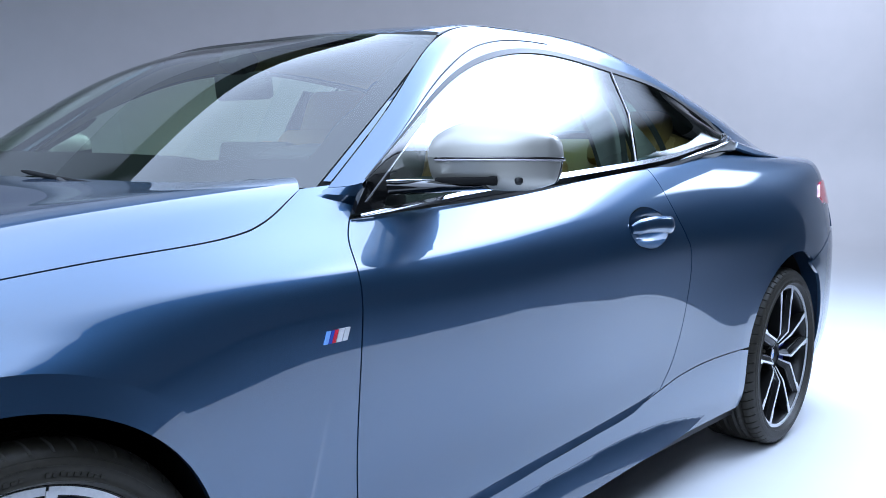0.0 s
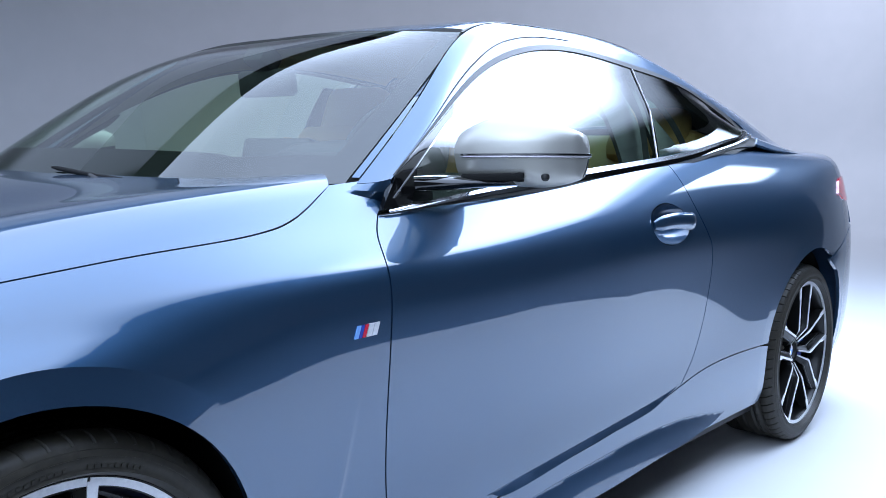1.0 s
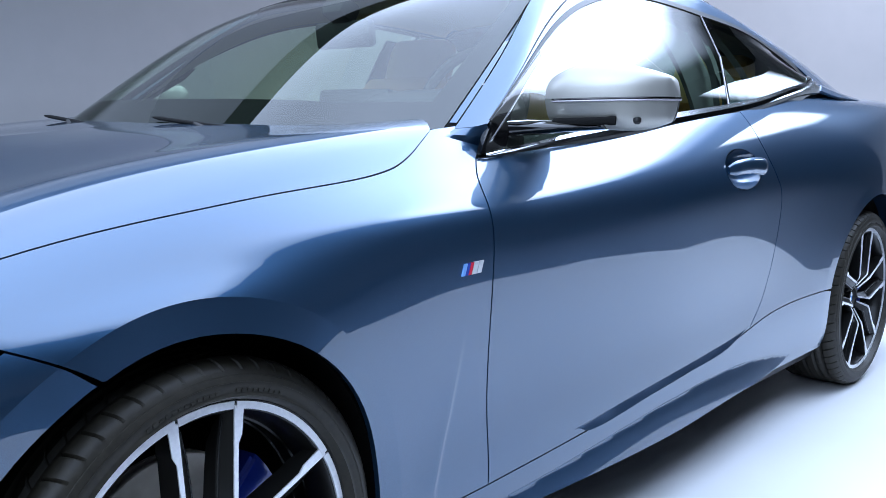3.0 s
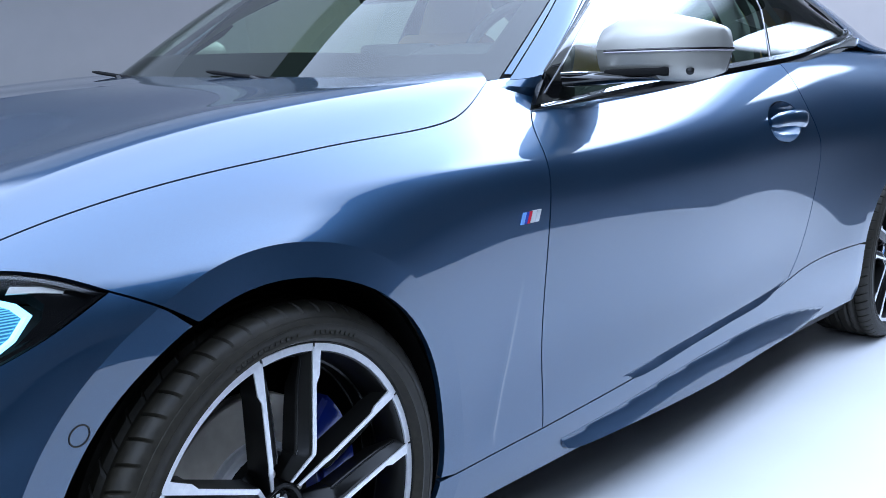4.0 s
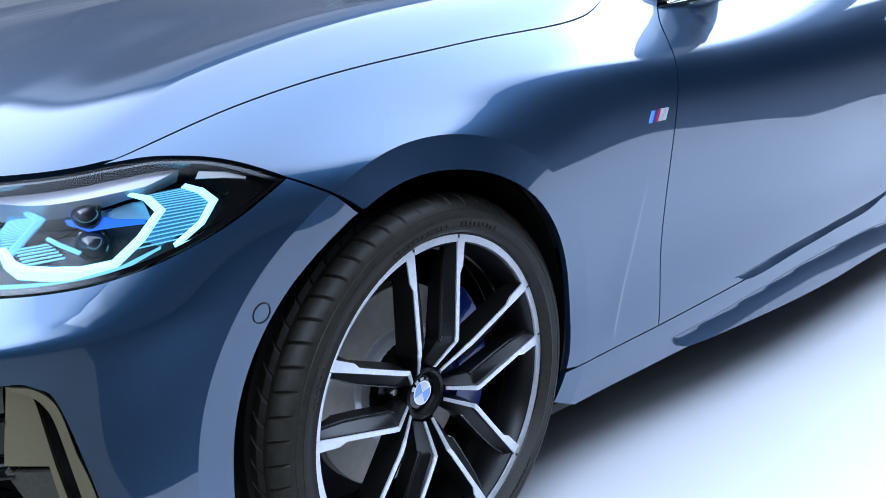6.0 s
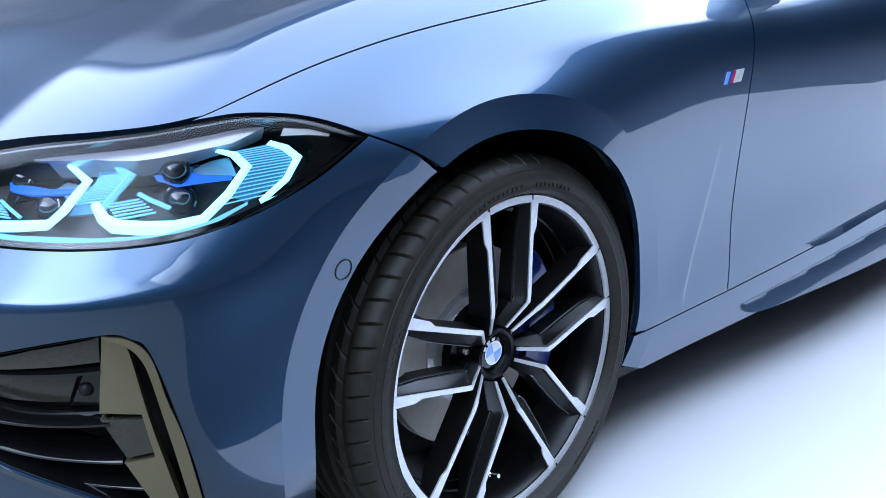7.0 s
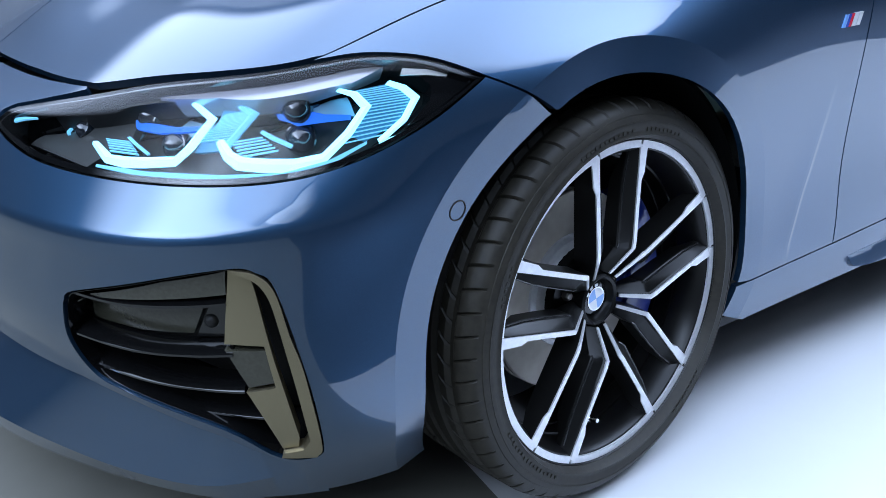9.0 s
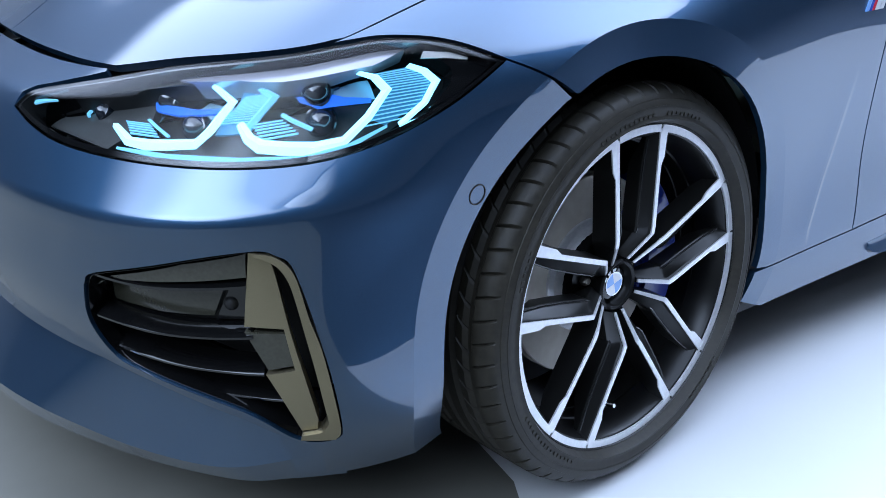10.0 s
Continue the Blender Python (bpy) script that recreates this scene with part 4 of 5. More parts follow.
    panel("belt_guide", Deep(shell, 0.06), [(1.39, 0.0), (1.60, 0.0), (1.52, 0.17), (1.53, 0.28), (1.46, 0.28)], CABIN_BLACK, car, sides=(s,), step=0.05)
for s, glass, shell in ((-1, screen, cabin), (1, screen, cabin)):
    us = np.linspace(0.0, 0.62, 24)
    loft("pillar_reveal", [shell.at([(u, 0.421) for u in us])[0], glass.at([(u, 0.428) for u in us])[0]], PAINT, car, sides=(s,))
    ribbon("windscreen_border", glass, np.vstack([[(x, 0.445) for x in np.linspace(0.02, 0.57, 20)], [(0.585, 0.46), (0.592, 0.52), (0.594, 0.6)], [(0.594, v) for v in np.linspace(0.65, 1.0, 10)]]), 0.035, FRIT, car, sides=(s,), depth=0.004, thick=0.001)
    ribbon("windscreen_foot", glass, [(0.03 - 0.05 * min(1, (v - 0.43) / 0.15), v) for v in np.linspace(0.43, 1.0, 24)], (0.08, 0.13, 0.13, 0.13), FRIT, car, sides=(s,), depth=0.004, thick=0.001)
    vs = np.linspace(0.421, 1.0, 24)
    loft("roof_header", [shell.at([(0.6205, v) for v in vs])[0], glass.at([(0.612, v) for v in vs])[0] - (0, 0, 0.003)], SATIN_BLACK, car, sides=(s,))
ribbon("roof_channel", cabin, [(x, 0.425) for x in np.linspace(0.60, 1.6, 30)], 0.006, SATIN_BLACK, car, sides=(-1,), depth=-0.001)
ribbon("roof_channel", cabin, [(x, 0.425) for x in np.linspace(0.60, 1.6, 30)], 0.006, SATIN_BLACK, car, sides=(1,), depth=-0.001)

# paint between wing and screen pillar
for s, shell in ((-1, cabin), (1, cabin)):
    foot_top = shell.at([(-0.02, v) for v in np.linspace(0.265, 0.425, 10)])[0]
    foot_low = body.at([(u, v) for u, v in zip(np.linspace(2.30, 2.12, 10), np.linspace(0.925, 1.0, 10))])[0] - (0, 0, 0.003)
    loft("pillar_foot", [foot_top, (foot_top + foot_low) / 2 - (0, 0, 0.004), foot_low], PAINT, car, sides=(s,))

# front lip below the bumper
top_uv = spun([(0.0, 0.352), (0.33, 0.352), (0.62, 0.356), (0.72, 0.344), (0.855, 0.316), (0.962, 0.262)], 8)
top_at, top_n, _, _ = body.at(top_uv)
top = top_at - top_n * np.interp(np.arange(len(top_uv)), [0, len(top_uv) - 9, len(top_uv) - 1], [0.03, 0.022, 0.0])[:, None]
nose = spun([(-0.89, 0, 0.236), (-0.866, 0.33, 0.236), (-0.772, 0.59, 0.232), (-0.668, 0.742, 0.219), (-0.59, 0.812, 0.232), (-0.528, 0.855, 0.258)], 8)
foot = spun([(-0.868, 0, 0.185), (-0.848, 0.32, 0.185), (-0.748, 0.57, 0.183), (-0.637, 0.737, 0.18), (-0.565, 0.79, 0.18), (-0.497, 0.826, 0.18)], 8)
under = foot * (0.8, 0.8, 1)
rims = [np.vstack([r[::-1] * (1, -1, 1), r[1:]]) for r in (top, nose, foot, under)]
bm = bmesh.new()
grid = [[bm.verts.new(q) for q in r] for r in rims]
for a, b in zip(grid[:-1], grid[1:]):
    for k in range(len(a) - 1):
        bm.faces.new((a[k], a[k + 1], b[k + 1], b[k]))
bmesh.ops.recalc_face_normals(bm, faces=bm.faces)
part("front_splitter", bm, PAINT, car, "blue lip below the bumper")


# ---- wheels ----
def arc_plate(bm, r0, r1, a, b, y, thick, n=14):
    rows = []
    for t in np.radians(np.linspace(a, b, n)):
        c, s = math.cos(t), math.sin(t)
        rows.append([bm.verts.new(q) for q in ((r0 * c, y, r0 * s), (r1 * c, y, r1 * s), (r1 * c, y + thick, r1 * s), (r0 * c, y + thick, r0 * s))])
    for p, q in zip(rows[:-1], rows[1:]):
        for i in range(4):
            bm.faces.new((p[i], p[(i + 1) % 4], q[(i + 1) % 4], q[i]))
    bm.faces.new(rows[0][::-1])
    bm.faces.new(rows[-1])


def tyre_mesh(width, radius):
    """A tyre with a rounded wall, three tread grooves and slanted shoulder cuts."""
    h, rim = width / 2, 0.2725
    prof = [(rim - 0.003, h - 0.02), (rim - 0.001, h - 0.012), (rim + 0.003, h - 0.003), (rim + 0.006, h + 0.003), (rim + 0.010, h + 0.001), (rim + 0.014, h + 0.0005),
            (0.292, h + 0.002), (0.302, h + 0.001), (0.309, h - 0.002), (0.3095, h - 0.0035), (0.316, h - 0.006), (0.322, h - 0.011), (radius - 0.0065, h - 0.017), (radius - 0.0035, h - 0.024)]
    flat = np.linspace(h - 0.030, -(h - 0.030), 25)
    prof += [(radius - 0.0012 * abs(y / h) ** 2 * 2, y) for y in flat]
    prof += [(r, -y) for r, y in prof[:14][::-1]]
    n, cuts = 720, 60
    bm = bmesh.new()
    rows = []
    for k in range(n):
        row = []
        for r, y in prof:
            ay = abs(y)
            t = 2 * math.pi * (k / n - (max(0, ay - 0.07) * 9 - max(0, min(0.022, ay - 0.04)) * 26) / cuts)
            cut = 0.0
            if r > radius - 0.02:
                if any(abs(ay - g) < 0.0045 for g in (0.0, 0.036, 0.066)):
                    cut = 0.006
                elif 0.070 < ay < h - 0.008 and k % (n // cuts) == 0:
                    cut = 0.005
                elif 0.04 < ay < 0.062 and k % (n // cuts) == 5:
                    cut = 0.0035
            row.append(bm.verts.new(((r - cut) * math.cos(t), y, (r - cut) * math.sin(t))))
        rows.append(row)
    for a in range(n):
        p, q = rows[a], rows[(a + 1) % n]
        for i in range(len(prof) - 1):
            bm.faces.new((p[i], p[i + 1], q[i + 1], q[i]))
    bmesh.ops.recalc_face_normals(bm, faces=bm.faces)
    return bm


def swept(bm, line, sections):
    """A bar along x, z points; each section is a closed row of (sideways, depth) pairs."""
    p = np.array(line, float)
    d = np.gradient(p, axis=0)
    n = np.c_[-d[:, 1], d[:, 0]] / np.linalg.norm(d, axis=1)[:, None]
    rows = [[bm.verts.new((q[0] + a[0] * w, y, q[1] + a[1] * w)) for w, y in sec] for q, a, sec in zip(p, n, sections)]
    for a, b in zip(rows[:-1], rows[1:]):
        for i in range(len(a)):
            bm.faces.new((a[i], a[(i + 1) % len(a)], b[(i + 1) % len(a)], b[i]))
    bm.faces.new(rows[0][::-1])
    bm.faces.new(rows[-1])
    bmesh.ops.recalc_face_normals(bm, faces=bm.faces)
    return bm


def wheel(name, m, width, face):
    hub = new(name)
    hub.parent = car
    hub.matrix_basis = m
    f, h = face, width / 2
    tyre = part("tyre", tyre_mesh(width, 0.333), RUBBER, hub, "black low-profile tyre")
    for start, count in ((64, 9), (88, 12), (150, 6), (203, 16), (300, 9)):
        marks = bmesh.new()
        for k in range(count):
            a = start + 2.1 * k
            arc_plate(marks, 0.2845 + 0.0012 * (k % 3 == 0), 0.2905 - 0.0015 * (k % 4 == 1), a, a + 1.25, -h - 0.0026, 0.002, 3)
        bmesh.ops.recalc_face_normals(marks, faces=marks.faces)
        part("sidewall_lettering", marks, RUBBER, tyre, smooth=False)
    for r0 in (0.2785, 0.2985):
        ring = bmesh.new()
        arc_plate(ring, r0, r0 + 0.0012, 0, 359.9, -h - 0.0022, 0.002, 96)
        bmesh.ops.recalc_face_normals(ring, faces=ring.faces)
        part("sidewall_rib", ring, RUBBER, tyre, smooth=False)
    rim = part("rim", turned([(0.2725, f + 0.004), (0.272, f - 0.002), (0.2700, f - 0.0028), (0.2682, f + 0.001), (0.254, f + 0.005), (0.2465, f + 0.018), (0.241, f + 0.05), (0.2365, f + 0.09), (0.236, h)], 96), RIM_BLACK, hub, "black rim with machined silver faces")
    for r0, y0 in ((0.2385, 0.055), (0.2355, 0.085)):
        part("barrel_rib", turned([(r0 + 0.004, f + y0), (r0 - 0.0015, f + y0 + 0.001), (r0 - 0.0015, f + y0 + 0.004), (r0 + 0.004, f + y0 + 0.005)], 72), RIM_BLACK, rim)
    for k in range(5):
        axis = 54 + 72 * k
        face_bm = bmesh.new()
        for s in (-1, 1):
            def at(r, a):
                return np.array((r * math.cos(radians(axis + s * a)), r * math.sin(radians(axis + s * a))))
            tip, knee, inner = at(0.262, 24.3), at(0.096, 9.2), at(0.046, 10.0)
            shares = (0.0, 0.10, 0.27, 0.345, 0.6, 0.93)
            line = [tip + (knee - tip) * t for t in shares] + [knee, knee + (inner - knee) * 0.15, inner]
            depth = [f - 0.0003, f, f + 0.0003, f + 0.0006, f + 0.001, f + 0.0015, f + 0.003, f + 0.007, f + 0.031]
            wide = [0.0185, 0.0165, 0.0145, 0.0082, 0.0078, 0.0078, 0.008, 0.0074, 0.0055]
            # the pocket side of each spoke runs straight: the flag at its tip grows into the open window
            swept(face_bm, line, [[(-0.004 * s, y), ((w - 0.004) * s, y), ((w - 0.004) * s, y + 0.003), (-0.004 * s, y + 0.003)] for w, y in zip(wide, depth)])
            slope = [0.012, 0.015, 0.019, 0.021, 0.023, 0.024, 0.023, 0.021, 0.012]
            deep = [0.020, 0.026, 0.036, 0.042, 0.044, 0.046, 0.046, 0.044, 0.024]
            black = swept(bmesh.new(), line, [[((w - 0.0035) * s, y + 0.0025), (-0.0045 * s, y + 0.0025), (-0.0065 * s, y + 0.006), (-g * s, y + 0.015), (-(g + 0.002) * s, y + 0.018), (-(g + 0.002) * s, y + e), ((w - 0.001) * s, y + e)]
                                                  for w, y, g, e in zip(wide, depth, slope, deep)])
            part("spoke", black, RIM_BLACK, rim)
            d = np.gradient(np.array(line), axis=0)
            n = np.c_[-d[:, 1], d[:, 0]] / np.linalg.norm(d, axis=1)[:, None]
            bead = [(q[0] - a[0] * g * s, y + 0.0145, q[1] - a[1] * g * s) for q, a, g, y in zip(line, n, slope, depth)][1:-1]
            tube("spoke_rib", bead, 0.0016, RIM_GLOSS, rim, n=6)
        arc_plate(face_bm, 0.2562, 0.2678, axis - 24.3, axis + 24.3, f - 0.0006, 0.004, 20)
        bmesh.ops.recalc_face_normals(face_bm, faces=face_bm.faces)
        part("spoke_face", face_bm, MACHINED, rim, smooth=False)
        arc = bmesh.new()
        arc_plate(arc, 0.2562, 0.2678, axis + 36 - 10.7, axis + 36 + 10.7, f - 0.0006, 0.004, 8)
        bmesh.ops.recalc_face_normals(arc, faces=arc.faces)
        part("rim_edge", arc, MACHINED, rim, smooth=False)
        nut = turned([(0.0, f + 0.052), (0.006, f + 0.052), (0.0085, f + 0.055), (0.009, f + 0.07)], 6)
        bmesh.ops.translate(nut, verts=nut.verts, vec=(0.056 * math.cos(radians(axis + 36)), 0, 0.056 * math.sin(radians(axis + 36))))
        part("wheel_bolt", nut, STEEL, hub)
    part("hub", turned([(0.0, f + 0.050), (0.031, f + 0.050), (0.034, f + 0.046), (0.036, f + 0.036), (0.040, f + 0.033), (0.044, f + 0.036), (0.046, f + 0.062), (0.080, f + 0.066), (0.086, f + 0.085)], 40), RIM_BLACK, hub)
    cap = part("hub_cap", turned([(0.0, f + 0.0445), (0.0265, f + 0.0445), (0.030, f + 0.0465), (0.031, f + 0.052)], 40), GLOSS_BLACK, hub, "round blue and white hub cap")
    for q in range(4):
        bm = bmesh.new()
        arc_plate(bm, 0.0005, 0.0190, 90 * q + 12, 90 * q + 102, f + 0.0432, 0.002, 8)
        bmesh.ops.recalc_face_normals(bm, faces=bm.faces)
        part("quarter", bm, (BADGE_WHITE, BADGE_BLUE)[q % 2], cap, smooth=False)
    ring = bmesh.new()
    arc_plate(ring, 0.0190, 0.0205, 0, 359.9, f + 0.0432, 0.002, 40)
    bmesh.ops.recalc_face_normals(ring, faces=ring.faces)
    part("bright_ring", ring, CHROME, cap, smooth=False)
    for a in (88, 118, 148):
        mark = bmesh.new()
        arc_plate(mark, 0.0215, 0.0262, a - 9, a + 9, f + 0.0436, 0.0015, 4)
        bmesh.ops.recalc_face_normals(mark, faces=mark.faces)
        part("cap_mark", mark, BADGE_WHITE, cap, smooth=False)
    part("brake_disc", turned([(0.098, f + 0.102), (0.170, f + 0.102), (0.172, f + 0.104), (0.172, f + 0.110), (0.164, f + 0.111), (0.164, f + 0.120), (0.172, f + 0.121), (0.172, f + 0.128), (0.098, f + 0.128)], 72), DISC, hub, "worn grey iron brake disc")
    part("disc_bell", turned([(0.0, f + 0.072), (0.070, f + 0.072), (0.080, f + 0.075), (0.087, f + 0.083), (0.089, f + 0.094), (0.098, f + 0.098), (0.100, f + 0.106)], 48), MACHINED, hub, "bright metal brake bell")
    bm = bmesh.new()
    arc_plate(bm, 0.112, 0.200, -34, 46, f + 0.066, 0.085, 14)
    bmesh.ops.recalc_face_normals(bm, faces=bm.faces)
    bmesh.ops.bevel(bm, geom=[e for e in bm.edges if e.calc_face_angle(0) > 1.0], offset=0.008, segments=2, affect="EDGES")
    part("brake_caliper", bm, CALIPER, hub, "blue painted brake caliper")
    valve = turned([(0.0, -0.020), (0.0036, -0.020), (0.0042, -0.012), (0.0034, -0.011), (0.0034, -0.004), (0.0055, -0.002), (0.0058, 0.004), (0.0036, 0.006), (0.0036, 0.016), (0.008, 0.020)], 12)
    bmesh.ops.rotate(valve, verts=valve.verts, matrix=Matrix.Rotation(radians(-14), 3, "X"))
    va = radians(-95)
    bmesh.ops.translate(valve, verts=valve.verts, vec=(0.218 * math.cos(va), f + 0.040, 0.218 * math.sin(va)))
    part("valve", valve, CHROME, hub, "bright metal valve stem")
    return hub


front = wheel("front_wheel", pose(0.002, -0.785, 0.335, -2, 0, 5), 0.225, -0.0965)
back = wheel("rear_wheel", pose(2.851, -0.777, 0.333), 0.245, -0.109)
copy_thing(front, pose(0.002, 0.785, 0.335, -2, 0, 185))
copy_thing(back, pose(2.851, 0.777, 0.333, 0, 0, 180))
for s in (-1, 1):
    for cx, cz, r, name in ((-0.015, 0.352, 0.375, "wheel_liner"), (2.83, 0.362, 0.38, "wheel_liner")):
        bm = bmesh.new()
        arcs = []
        for y, rr in ((0.848, r - 0.002), (0.835, r + 0.012), (0.60, r + 0.012), (0.52, r - 0.05), (0.52, 0.05)):
            arcs.append([bm.verts.new((cx + rr * math.cos(t), s * y, cz + rr * math.sin(t))) for t in np.radians(np.linspace(-22, 190, 40))])
        for a, b in zip(arcs[:-1], arcs[1:]):
            for i in range(39):
                bm.faces.new((a[i], a[i + 1], b[i + 1], b[i]))
        bmesh.ops.recalc_face_normals(bm, faces=bm.faces)
        part(name, bm, LINER, car)
bm = bmesh.new()
for sx, sy, sz, x, z in ((0.9, 0.98, 0.45, -0.2, 0.40), (2.0, 1.50, 0.14, 1.40, 0.24), (1.2, 0.98, 0.5, 2.9, 0.42), (0.36, 1.2, 0.3, 3.4, 0.42)):
    boxed(bm, (sx, sy, sz), pose(x, 0, z))
part("underbody", bm, BLACK, car, smooth=False)
bm = bmesh.new()
boxed(bm, (1.0, 1.1, 0.02), pose(-0.12, 0, 0.165))
boxed(bm, (0.16, 0.8, 0.02), pose(-0.66, 0, 0.195))
boxed(bm, (2.3, 1.62, 0.02), pose(1.42, 0, 0.165))
boxed(bm, (1.1, 1.1, 0.02), pose(3.1, 0, 0.175))
part("undertray", bm, BLACK, car, smooth=False)

# ---- air intakes in the bumper ----
for s in (-1, 1):
    duct = new("air_intake")
    duct.parent = car
    tagged(duct, "black slatted air intake with a bronze-grey blade")
    panel("back_plate", Deep(body, 0.085), INTAKE, BLACK, duct, sides=(s,), flange=0)
    wall_strip("duct_wall", body, inset(INTAKE, -0.002), 0.002, 0.09, GLOSS_BLACK, duct, (s,))
    rim_in = inset(evened(INTAKE, 0.01), 0.004)
    panel("edge_frame", Deep(body, 0.004), evened(INTAKE, 0.01), GLOSS_BLACK, duct, sides=(s,), holes=[rim_in], step=0.02, flange=0.02)
    panel("upper_plate", Deep(body, 0.012), [(0.668, 0.487), (0.70, 0.510), (0.82, 0.543), (0.905, 0.556), (0.902, 0.522), (0.82, 0.515), (0.70, 0.502)], SHEEN_BLACK, duct, sides=(s,), step=0.02, flange=0.03)
    panel("duct_box", Deep(body, 0.040), [(0.66, 0.488), (0.80, 0.505), (0.868, 0.508), (0.835, 0.448), (0.74, 0.436), (0.655, 0.437)], SHEEN_BLACK, duct, sides=(s,), step=0.02, flange=0.02)
    panel("sensor_plate", Deep(body, 0.034), [(0.872, 0.506), (0.902, 0.510), (0.895, 0.455), (0.838, 0.447)], GLOSS_BLACK, duct, sides=(s,), step=0.02, flange=0.02)
    panel("step_block", Deep(body, 0.010), [(0.888, 0.449), (0.944, 0.446), (0.95, 0.397), (0.908, 0.389)], SHEEN_BLACK, duct, sides=(s,), step=0.015, flange=0.03)
    for v0, v1, d in ((0.505, 0.512, 0.028), (0.432, 0.444, 0.026), (0.373, 0.383, 0.030), (0.330, 0.334, 0.034)):
        u1 = 0.90 if v0 > 0.35 else 0.915
        line = spun([(0.655, v0), (0.75, v0 - 0.002), (0.84, (v0 + v1) / 2), (u1, v1)], 8)
        p, n, _, _ = body.at(line)
        tube("slat", (p - n * d) * (1, s, 1), 0.0055, GLOSS_BLACK, duct, flat=3.6, up=tuple(n[len(n) // 2] * (1, s, 1)))
    panel("blade", Deep(body, 0.004), np.vstack([spun([(0.905, 0.556), (0.924, 0.553), (0.934, 0.541), (0.941, 0.51), (0.956, 0.41), (0.966, 0.31)], 4), [(0.962, 0.292), (0.936, 0.288), (0.903, 0.386), (0.945, 0.393), (0.940, 0.450), (0.889, 0.455)]]), CERIUM, duct, "satin bronze-grey blade", sides=(s,), step=0.012, flange=0.02,
          out=lambda uv: -0.010 * np.clip((uv[:, 1] - 0.29) / 0.27, 0, 1))
    panel("blade_lip", Deep(body, -0.003), np.vstack([spun([(0.914, 0.561), (0.94, 0.553), (0.960, 0.528), (0.974, 0.47), (0.988, 0.411), (0.995, 0.30), (0.985, 0.276)], 5), [(0.935, 0.278), (0.938, 0.288), (0.968, 0.294)], spun([(0.979, 0.31), (0.972, 0.411), (0.957, 0.50), (0.945, 0.533), (0.93, 0.548), (0.914, 0.556)], 5)]), CERIUM, duct, sides=(s,), step=0.012, flange=0.02, gap=0.0005)
    p, n, _, _ = body.at([(0.868, 0.476)])
    bm = bmesh.new()
    bmesh.ops.create_uvsphere(bm, u_segments=20, v_segments=10, radius=0.010, matrix=Matrix.Translation((p[0] - n[0] * 0.037) * (1, s, 1)))
    part("parking_sensor", bm, BLACK, duct)

